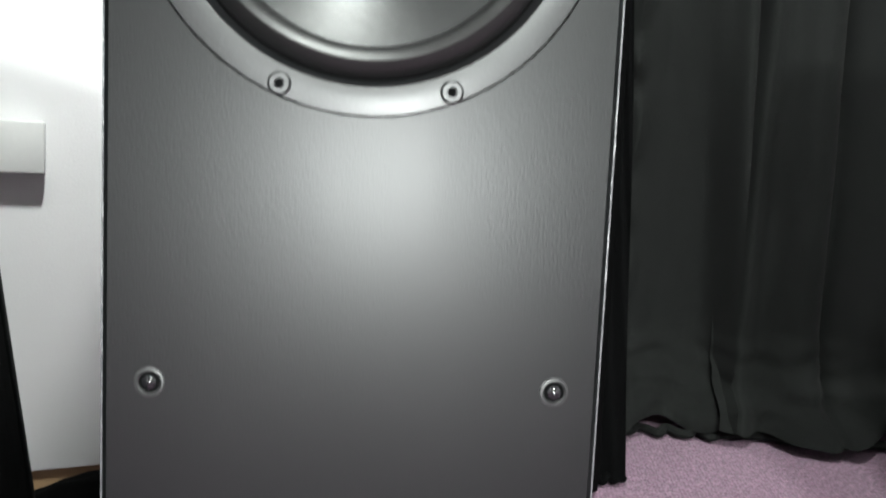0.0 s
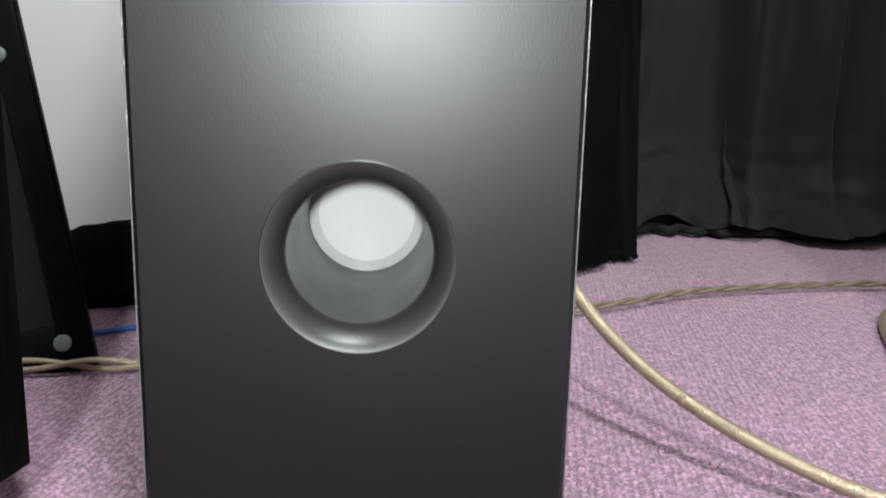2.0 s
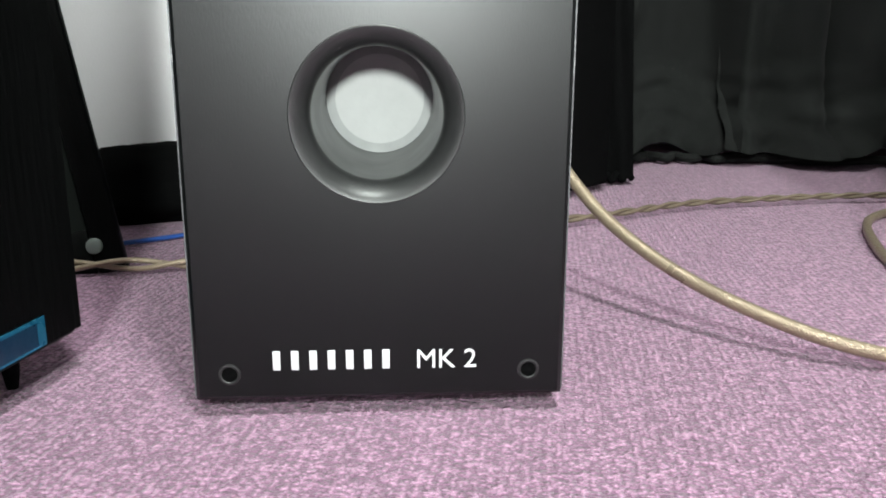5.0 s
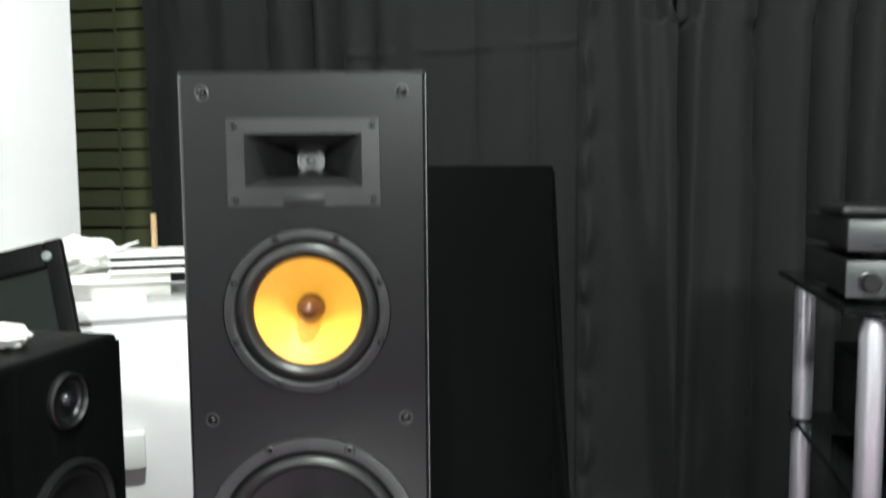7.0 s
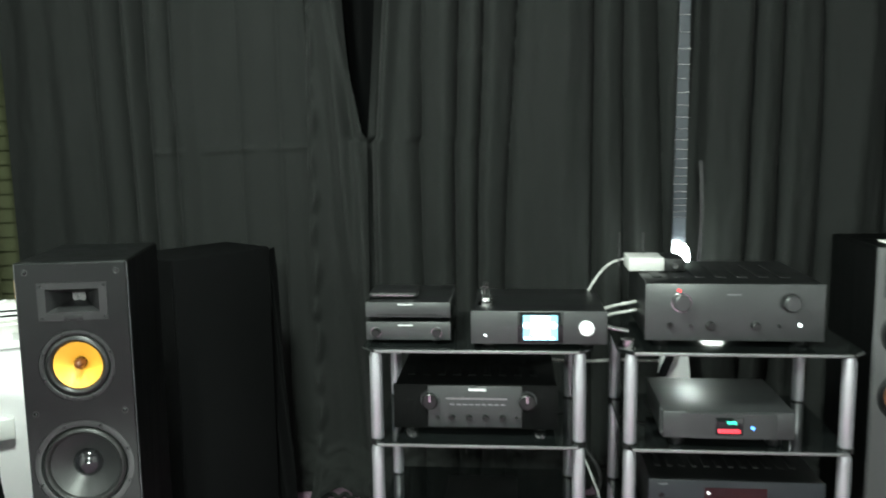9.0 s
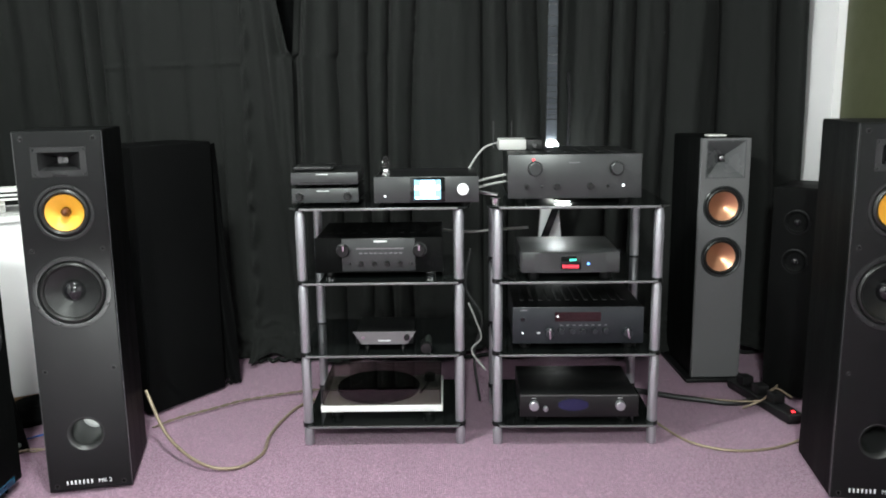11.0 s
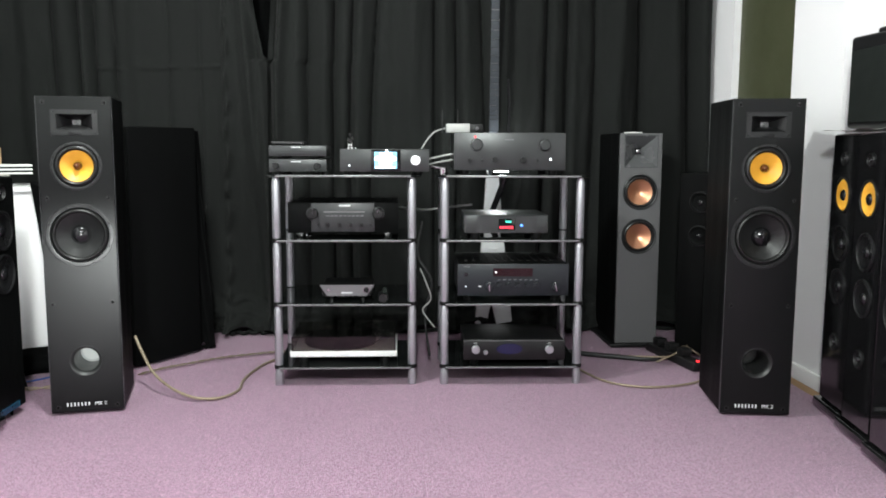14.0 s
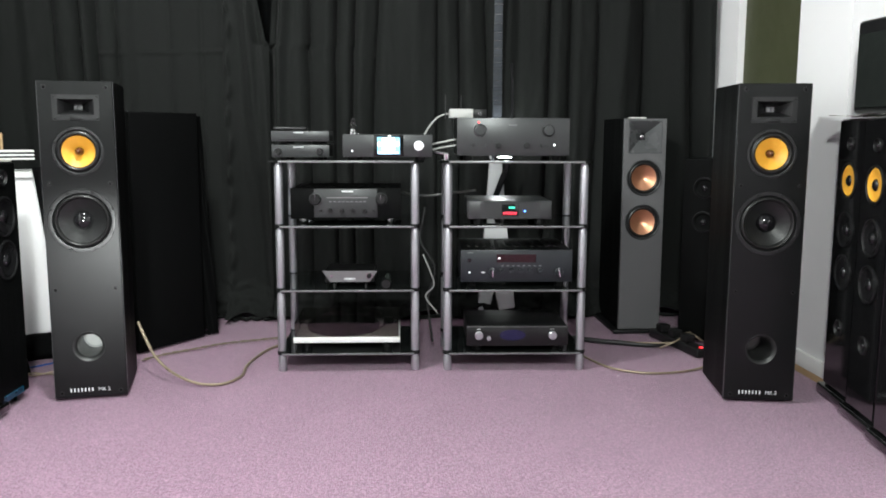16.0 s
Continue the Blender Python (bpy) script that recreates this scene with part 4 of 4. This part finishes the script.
part("platter", upright(0.19, 0.165, [(0, 0.049), (0.148, 0.049), (0.150, 0.052), (0.150, 0.064), (0.147, 0.067), (0, 0.067)], 64), CAP, tt, "black platter")
part("spindle", upright(0.19, 0.165, [(0.003, 0.067), (0.003, 0.078), (0, 0.079)], 10), CHROME, tt)
arm = part("arm_base", upright(0.375, 0.25, [(0, 0.048), (0.022, 0.048), (0.02, 0.075), (0, 0.076)], 18), METAL, tt)
part("arm", cord([(0.375, 0.25, 0.082), (0.37, 0.12, 0.082), (0.345, 0.045, 0.078)], 0.004), CHROME, arm)
lid = bmesh.new()
for x0, x1, y0, y1, z0, z1 in ((0.006, 0.419, 0.004, 0.007, 0.050, 0.104), (0.006, 0.009, 0.007, 0.30, 0.050, 0.104), (0.416, 0.419, 0.007, 0.30, 0.050, 0.104), (0.006, 0.419, 0.004, 0.30, 0.104, 0.107)):
    block(x0, x1, y0, y1, z0, z1, bm=lid)
part("lid", lid, SMOKED, tt, "smoky acrylic lid")
for fx in (0.05, 0.375):
    for fy in (0.05, 0.26):
        part("foot", upright(fx, fy, [(0, 0), (0.02, 0), (0.022, 0.026), (0, 0.026)], 16), PLASTIC, tt)
# disc player with lit digits
b, f = case("disc_player", 1.346, 0.275, SHELVES[2], -2.2, 0.330, 0.30, 0.094, "graphite disc player with red and green digits", "player", FASCIA, feet=0.024, curve=0.03, body_mat=FASCIA)
part("display", block(0.132, 0.198, -0.0024, -0.0004, 0.038, 0.082, 0.0005), GLASS, f)
part("green_digits", bars(0.160, 0.184, 0.066, 0.074, -0.0026, 3, gap=0.35), GREEN_LED, f)
part("red_digits", bars(0.138, 0.192, 0.043, 0.053, -0.0026, 8, gap=0.4), RED_DIGIT, f)
light(0.222, 0.056, 0.0042, f, BLUE_LED)
# receiver
b, f = case("stereo_receiver", 1.324, 0.315, SHELVES[1], -2.2, 0.442, 0.36, 0.150, "dark blue-grey stereo receiver with an unlit red window", "receiver", NAVY, feet=0.022, vents=12)
part("display", block(0.142, 0.298, -0.0008, -0.0002, 0.100, 0.132), DARK_RED, f)
light(0.152, 0.117, 0.003, f, WHITE_LED)
for px, lean in ((0.125, -3), (0.388, -14)):
    kb = knob(px, 0.062, 0.016, f, NAVY, 0.022)
    lever = block(-0.0028, 0.0028, -0.0245, -0.0222, -0.018, 0.020, 0.0008)
    bmesh.ops.rotate(lever, verts=lever.verts, cent=(0, 0, 0), matrix=Matrix.Rotation(radians(lean), 3, "Y"))
    bmesh.ops.translate(lever, verts=lever.verts, vec=(px, 0, 0.062))
    part("pointer", lever, CHROME, kb, "bright pointer")
for px in (0.165, 0.203, 0.240, 0.278, 0.315):
    knob(px, 0.066, 0.010, f, NAVY, 0.013, ring=METAL)
part("text_bars", bars(0.160, 0.330, 0.085, 0.088, -0.0002, 8, gap=0.5), DULL_PRINT, f)
light(0.034, 0.060, 0.0025, f, WHITE_LED)
part("button", block(0.082, 0.094, -0.002, -0.0002, 0.058, 0.062), PRINT, f)
light(0.034, 0.108, 0.008, f, CAP)
part("name_bars", bars(0.026, 0.050, 0.137, 0.141, -0.0002, 5), DULL_PRINT, f)
# small amplifier on the lowest shelf
b, f = case("compact_amplifier", 1.346, 0.283, SHELVES[0], -2.2, 0.404, 0.30, 0.103, "black compact amplifier with two silver knobs", "amplifier", METAL, feet=0.022)
knob(0.049, 0.066, 0.0165, f, SILVER, 0.018)
knob(0.088, 0.054, 0.0085, f, SILVER, 0.014)
knob(0.341, 0.066, 0.0165, f, SILVER, 0.018)
own = turned(0, 0, [(0.052, -0.0002), (0.051, -0.0014), (0, -0.0018)], 36)
for v in own.verts:
    v.co = Vector((0.183 + v.co.x, v.co.y, 0.066 + v.co.z * 0.42))
part("window", own, DEEP_BLUE, f, "unlit blue oval window")
part("trim", block(0.002, 0.402, -0.0012, -0.0002, 0.0985, 0.1005), LIGHT_METAL, f)
for px in (0.049, 0.341):
    part("label_bars", bars(px - 0.008, px + 0.008, 0.089, 0.0915, -0.0003, 3), PRINT, f)
tag = thing("shelf_label", 1.53, 0.263, 0.0712, -2.2, "tiny pale maker's label on the shelf edge", "label")
part("bars", bars(-0.02, 0.02, 0.0, 0.004, -0.0002, 4), DULL_PRINT, tag)

# ---- guitar and added glow behind the racks ----
gt = thing("electric_guitar", 1.577, 1.19, 0, 0, "white arrow-shaped electric guitar leaning against the curtain", "guitar")


def slab(points, y0, y1, material, name, parent, label="", bevel=0.004):
    bm = bmesh.new()
    lo = [bm.verts.new((p, y0, q)) for p, q in points]
    hi = [bm.verts.new((p, y1, q)) for p, q in points]
    bm.faces.new(lo)
    bm.faces.new(hi)
    for k in range(len(points)):
        j = (k + 1) % len(points)
        bm.faces.new((lo[k], lo[j], hi[j], hi[k]))
    bmesh.ops.bevel(bm, geom=bm.edges[:], offset=bevel, segments=2, affect="EDGES")
    return part(name, bm, material, parent, label, smooth=35)


slab([(-0.028, 0.86), (0.022, 0.86), (0.060, 0.45), (0.105, 0.06), (0.020, 0.045), (-0.002, 0.20), (-0.022, 0.045), (-0.085, 0.05), (-0.055, 0.45)], 0.0, 0.040, GUITAR_WHITE, "body", gt, "white lacquered body")
nk = slab([(-0.026, 0.80), (0.024, 0.80), (0.018, 2.05), (-0.014, 2.05)], -0.016, -0.001, FRETBOARD, "neck", gt, "glossy neck", bevel=0.002)
for k in range(24):
    z = 2.03 - 1.30 * (1 - 2 ** (-k / 12.0))
    if z > 0.84:
        part("fret", block(-0.0165 - 0.009 * (2.03 - z) / 1.2, 0.0195 + 0.004 * (2.03 - z) / 1.2, -0.0178, -0.0158, z - 0.001, z + 0.001), CHROME, nk)
strap = sheet("strap", 26, 5, lambda u, v: (0.035 + 0.03 * math.sin(u * 2.2) + v * 0.012, -0.03 - 0.01 * math.sin(u * 4), 0.72 + u * 0.55), CAP, gt, "thin black glossy strap")
slab([(0.045, 0.80), (0.075, 0.80), (-0.035, 0.50), (-0.070, 0.50)], -0.03, -0.022, CAP, "stand_arm", gt, "black diagonal stand arm")
# Made-up bulb and clip; its glow stands for the brightly lit neck.
bl = thing("neck_glow", 1.577, 1.13, 0.0, 0, "made-up bulb giving the bright glow at the guitar neck", "lamp")
part("bulb", upright(0, 0, [(0, 0.988), (0.012, 0.985), (0.022, 0.970), (0.026, 0.945), (0.024, 0.915), (0.016, 0.890), (0.013, 0.880), (0, 0.880)], 24), GLOW, bl, "white bulb added for the neck's glow")
part("socket", upright(0, 0, [(0, 0.846), (0.013, 0.846), (0.015, 0.852), (0.015, 0.876), (0.012, 0.8795), (0, 0.8795)], 20), METAL, bl)
part("clip", block(-0.012, 0.012, 0.014, 0.043, 0.850, 0.868, 0.002), PLASTIC, bl)

# ---- left corner: cabinet, clutter, grille ----
ct = thing("white_cabinet", -0.555, 0.622, 0.0, 30, "white painted cabinet with a bare timber toe board", "cabinet")
part("carcass", block(-0.24, 0.195, 0.0, 0.34, 0.075, 0.745, 0.003), WALL, ct, "white painted carcass")
part("top", block(-0.25, 0.200, -0.012, 0.35, 0.745, 0.768, 0.003), WALL, ct, "white top board")
part("toe_board", block(-0.23, 0.185, 0.012, 0.33, 0.0, 0.075), OAK, ct, "bare timber toe board")
hd = part("handle_block", block(-0.085, 0.005, -0.036, 0.0, 0.470, 0.535, 0.004), WHITE, ct, "square white box handle")

def drape(u, v):
    """Black cloth hung over the cabinet's end, its free edge sweeping away towards the floor."""
    z = 0.10 + 0.69 * v
    edge = 0.122 + 0.068 * (1 - v) ** 0.8
    x = edge + u * (0.225 - edge)
    return (x, -0.020 - 0.012 * u - 0.006 * math.sin(u * 11 + 3 * v) - 0.02 * max(0.0, v - 0.95) * 8, z)


dr = sheet("black_drape", 14, 30, drape, DEEP_BLACK)
dr.location, dr.rotation_euler = (-0.555, 0.622, 0.0), (0, 0, radians(30))
fold = dr.modifiers.new("cloth", "SOLIDIFY")
fold.thickness = 0.004
tagged(dr, "black cloth draped over the white cabinet's end", "cloth")


def heap(name, x, y, z, yaw, parts_, label, category):
    base = thing(name, x, y, z, yaw, label, category)
    for nm, bm, mat in parts_:
        part(nm, bm, mat, base)
    return base


heap("card_sheet", -0.51, 0.70, 0.768, 30, [("sheet", block(-0.06, 0.075, -0.05, 0.08, 0, 0.005, 0.001), DULL_WHITE)], "pale board sheet lying on the white cabinet", "board")
heap("carton", -0.66, 0.735, 0.768, 28, [("box", block(-0.10, 0.10, -0.06, 0.07, 0, 0.050, 0.003), PAPER), ("flap", block(-0.10, 0.10, -0.095, -0.061, 0.036, 0.039), PAPER)], "small open white carton lying on the cabinet", "box")
tray = thing("paper_tray", -0.575, 0.765, 0.819, 26, "stack of white trays and papers on the cabinet", "tray")
for k in range(3):
    part("tray", block(-0.10, 0.10, -0.07, 0.07, 0.0 + k * 0.016, 0.008 + k * 0.016, 0.002), PAPER if k != 1 else WHITE, tray)
    # Solid black blocks give the shade between the trays.
    if k < 2:
        part("gap", block(-0.095, 0.095, -0.064, 0.06, 0.0081 + k * 0.016, 0.0159 + k * 0.016), PLASTIC, tray)
stick = thing("wooden_stick", -0.60, 0.775, 0.8605, 0, "short pale wooden stick standing in the papers", "stick")
part("stick", upright(0, 0, [(0, 0), (0.006, 0), (0.006, 0.07), (0, 0.071)], 10), OAK, stick)
bm = bmesh.new()
bmesh.ops.create_icosphere(bm, subdivisions=4, radius=1)
for v in bm.verts:
    n = v.co.normalized()
    k = 1 + 0.35 * noise.noise(n * 2.3 + Vector((3, 1, 2))) + 0.16 * noise.noise(n * 6)
    v.co = Vector((n.x * 0.075 * k, n.y * 0.06 * k, max(0.0, 0.034 + n.z * 0.034 * k)))
bag = tagged(part("crumpled_bag", bm, PAPER, smooth=25), "crumpled white plastic bag on the cabinet", "bag")
bag.location = (-0.715, 0.70, 0.8185)
bm = bmesh.new()
for k in range(6):
    own = block(-0.055, 0.055, -0.006, 0.006, 0, 0.004, 0.001)
    bmesh.ops.rotate(own, verts=own.verts, cent=(0, 0, 0), matrix=Matrix.Rotation(radians(55 - 7 * k), 3, "Z") @ Matrix.Rotation(radians(-22), 3, "Y"))
    bmesh.ops.translate(own, verts=own.verts, vec=(0.012 * k, 0.01 * (k % 2), 0.004 * k))
    merge(bm, own)
lt = tagged(part("plastic_lattice", bm, WHITE), "white plastic lattice strips lying on the carton", "packaging")
lt.location = (-0.70, 0.675, 0.838)

cl = thing("white_cloth", -0.335, -0.04, 0.836, 10, "small folded white cloth on a black tower", "cloth")
bm = bmesh.new()
bmesh.ops.create_icosphere(bm, subdivisions=4, radius=1)
for v in bm.verts:
    n = v.co.normalized()
    k = 1 + 0.3 * noise.noise(n * 1.9 + Vector((8, 1, 5))) + 0.1 * noise.noise(n * 5)
    v.co = Vector((n.x * 0.040 * k, n.y * 0.030 * k, max(0.0, 0.010 + n.z * 0.014 * k)))
part("fold", bm, PAPER, cl, smooth=30)

# loose speaker grille leaning on the wall: foot line and lean
gr = new("speaker_grille")
gr.empty_display_size = 0.05
ez = Vector((-0.292, 0.205, 0.93)).normalized()
ex = Vector((0.95, 0.25, 0.12))
ex = (ex - ez * ex.dot(ez)).normalized()
ey = ez.cross(ex)
gr.matrix_world = Matrix.Translation((-0.338, 0.300, 0.006)) @ Matrix((ex, ey, ez)).transposed().to_4x4()
tagged(gr, "black speaker grille frame leaning against the white wall", "grille")
GW, GH = 0.205, 0.962
fr = bmesh.new()
for x0, x1, z0, z1 in ((-GW, -GW + 0.030, 0, GH), (-0.030, 0, 0, GH), (-GW + 0.030, -0.030, 0, 0.05), (-GW + 0.030, -0.030, GH - 0.045, GH)):
    block(x0, x1, 0, 0.018, z0, z1, 0.004, bm=fr)
part("frame", fr, ASH, gr, "black frame")
part("cloth", block(-GW + 0.028, -0.028, 0.010, 0.014, 0.048, GH - 0.043), MESH_CLOTH, gr, "dark grey-green cloth")
for px in (-GW + 0.024, -0.026):
    for z in (0.030, 0.325, 0.640, 0.935):
        part("peg", turned(px, z, [(0.0085, 0.001), (0.0085, -0.0025), (0.0070, -0.0035), (0, -0.0035)], 16), PEG, gr, "grey round peg")

bm = bmesh.new()
bmesh.ops.create_icosphere(bm, subdivisions=4, radius=1)
for v in bm.verts:
    n = v.co.normalized()
    k = 1 + 0.22 * noise.noise(n * 2.1 + Vector((1, 7, 5))) + 0.08 * noise.noise(n * 6)
    v.co = Vector((n.x * 0.20 * k, n.y * 0.055 * k, max(0.0, 0.045 + n.z * 0.06 * k)))
bagb = tagged(part("black_bag", bm, DEEP_BLACK, smooth=40), "soft black bag lying on the carpet at the cabinet", "bag")
bagb.location, bagb.rotation_euler = (-0.40, 0.575, 0.0), (0, 0, radians(28))

fl = sheet("cloth_flap", 14, 30, lambda u, v: (0.185 + u * (0.062 * (1 - 0.8 * v)), 0.915 + 0.03 * u + 0.012 * math.sin(v * 9 + u * 6), 0.008 + 0.035 * (1 - u) * (1 - v) ** 2 * abs(math.sin(u * 9)) + v * 1.0), DEEP_BLACK)
part("hem", cord([(0.19 + 0.055 * k / 6, 0.917 + 0.03 * k / 6, 0.010 + 0.01 * (k % 2)) for k in range(7)], 0.006), DEEP_BLACK, fl)
tagged(fl, "black cloth edge hanging beside the cloth-fronted speaker", "cloth")


# ---- cables ----
def cable(name, points, radius, material, label, n=10, steps=12):
    return tagged(part(name, cord(points, radius, n, steps), material, smooth=60), label, "cable")


cable("speaker_cable", [(0.06, 0.345, 0.20), (0.095, 0.31, 0.145), (0.135, 0.262, 0.098), (0.174, 0.224, 0.068), (0.218, 0.188, 0.046), (0.264, 0.155, 0.031), (0.316, 0.128, 0.019), (0.37, 0.122, 0.011), (0.43, 0.155, 0.006), (0.472, 0.25, 0.006), (0.468, 0.38, 0.006), (0.488, 0.52, 0.006), (0.53, 0.66, 0.006), (0.60, 0.75, 0.006)], 0.0058, BRAID, "gold braided speaker cable looping over the carpet", 12, 16)
for k in (0, math.pi):
    tw = part("twisted_cord", cord([(0.03, 0.47, 0.012), (0.10, 0.56, 0.012), (0.20, 0.64, 0.012), (0.30, 0.72, 0.012), (0.42, 0.775, 0.012), (0.55, 0.82, 0.012), (0.70, 0.85, 0.012)], 0.0029, 8, 40, twist=0.0026, turns=k, pitch=70), DARK_CORD, smooth=60)
    tagged(tw, "brown twisted cord lying on the carpet", "cable", "strands of the twisted cord")
for k in (0, math.pi):
    tw = part("twisted_cord", cord([(-0.44, 0.26, 0.012), (-0.36, 0.285, 0.012), (-0.28, 0.30, 0.012), (-0.18, 0.34, 0.012), (-0.08, 0.38, 0.012)], 0.0030, 8, 40, twist=0.0045, turns=k, pitch=42), BRAID, smooth=60)
    tagged(tw, "gold twisted cable lying beside the black tower", "cable", "strands of the gold twisted cable")
cable("blue_cable", [(-0.40, 0.40, 0.005), (-0.33, 0.47, 0.005), (-0.27, 0.57, 0.005), (-0.20, 0.64, 0.005), (-0.08, 0.68, 0.005)], 0.003, BLUE, "thin blue cable on the carpet behind the speaker")
cable("speaker_cable", [(1.85, 0.52, 0.006), (1.87, 0.42, 0.006), (1.93, 0.27, 0.006), (2.04, 0.195, 0.006), (2.18, 0.20, 0.006), (2.31, 0.26, 0.01), (2.38, 0.30, 0.05)], 0.0048, BRAID, "gold speaker cable running to the second tower")
cable("mains_cord", [(1.80, 0.80, 0.012), (1.95, 0.70, 0.012), (2.08, 0.64, 0.012), (2.22, 0.60, 0.010), (2.36, 0.68, 0.012), (2.50, 0.84, 0.02)], 0.011, BLACK_CORD, "black mains cord on the carpet by the grey speaker")
cable("mains_cord", [(1.90, 0.74, 0.014), (2.04, 0.66, 0.018), (2.18, 0.60, 0.022), (2.30, 0.58, 0.03), (2.42, 0.70, 0.05), (2.52, 0.82, 0.06)], 0.0035, BRAID, "gold cord tangled by the power strip")
cable("mains_cord", [(2.22, 0.55, 0.010), (2.30, 0.55, 0.045), (2.37, 0.62, 0.06), (2.44, 0.62, 0.02)], 0.004, BRAID, "gold cord tangled by the power strip")
ps = thing("power_strip", 2.318, 0.60, 0.0, -78, "black power strip with a red light on the carpet", "power strip")
part("case", block(-0.20, 0.20, -0.032, 0.032, 0.004, 0.042, 0.008, segments=3), PLASTIC, ps)
part("switch", block(0.176, 0.187, -0.006, 0.006, 0.042, 0.047, 0.001), RED_LED, ps, "red lit switch")
for k in range(3):
    part("plug", block(-0.15 + k * 0.1, -0.10 + k * 0.1, -0.024, 0.024, 0.0425, 0.078, 0.006), PLASTIC, ps)
cable("aerial_lead", [(1.32, 0.60, TOP2 + 0.19), (1.25, 0.58, TOP2 + 0.17), (1.20, 0.57, TOP2 + 0.11), (1.17, 0.60, TOP2 + 0.03), (1.16, 0.72, TOP2 - 0.08)], 0.0032, WHITE_CORD, "pale lead curving from the router")
for k in range(2):
    cable("link_cable", [(1.215, 0.50, TOP2 + 0.035 + 0.022 * k), (1.26, 0.51, TOP2 + 0.045 + 0.022 * k), (1.33, 0.53, TOP2 + 0.055 + 0.022 * k), (1.40, 0.72, TOP2 + 0.05)], 0.0042, WHITE_CORD, "thick pale interconnect running behind the amplifier")
cable("signal_plug", [(1.215, 0.42, TOP2 + 0.03), (1.245, 0.41, TOP2 + 0.026), (1.28, 0.40, TOP2 + 0.020)], 0.0075, CHROME, "bright metal cable plug lying on the shelf")
jg = thing("glass_pot", 1.265, 0.315, TOP2, 0, "tiny clear glass pot on the shelf", "pot")
part("pot", upright(0, 0, [(0, 0.0), (0.015, 0.0), (0.017, 0.022), (0.014, 0.022), (0.013, 0.004), (0, 0.004)], 20), CHROME, jg)
cable("link_cable", [(1.08, 0.75, 0.68), (1.20, 0.80, 0.66), (1.30, 0.78, 0.67), (1.42, 0.70, 0.69)], 0.005, WHITE_CORD, "grey cable slung between the racks")
cable("link_cable", [(1.19, 0.62, 0.42), (1.215, 0.60, 0.36), (1.235, 0.60, 0.29), (1.20, 0.60, 0.24), (1.25, 0.58, 0.17)], 0.0035, WHITE_CORD, "pale cable hanging between the racks")
cable("link_cable", [(1.20, 0.66, 0.62), (1.18, 0.64, 0.48), (1.24, 0.62, 0.36), (1.21, 0.62, 0.22), (1.23, 0.60, 0.04)], 0.005, BLACK_CORD, "black cable hanging between the racks")

# ---- unseen lamps: added fill spot and ceiling roses ----
wl = thing("fill_spot_stand", FILL_SPOT[0], FILL_SPOT[1], 0, 12, "added unseen spot on a stand, in place of a carried light", "lamp")
part("stand", upright(0, -0.08, [(0, 0), (0.035, 0), (0.035, 0.012), (0.008, 0.02), (0.007, FILL_SPOT[2] - 0.03), (0, FILL_SPOT[2] - 0.03)], 18), METAL, wl)
part("head", turned(0, FILL_SPOT[2], [(0.032, -0.056), (0.032, -0.065), (0.024, -0.10), (0, -0.11)], 24), PLASTIC, wl)
# Both roses are unseen; the second only carries the added lamp.
for at in (CEILING_LAMP, FILL_LAMP):
    cf = thing("ceiling_lamp", at[0], at[1], 2.395, 0, "round white ceiling rose added above an unseen lamp", "lamp")
    part("rose", upright(0, 0, [(0, 0.025), (0.06, 0.025), (0.055, 0.0), (0.02, -0.01), (0, -0.01)], 24), WHITE, cf)
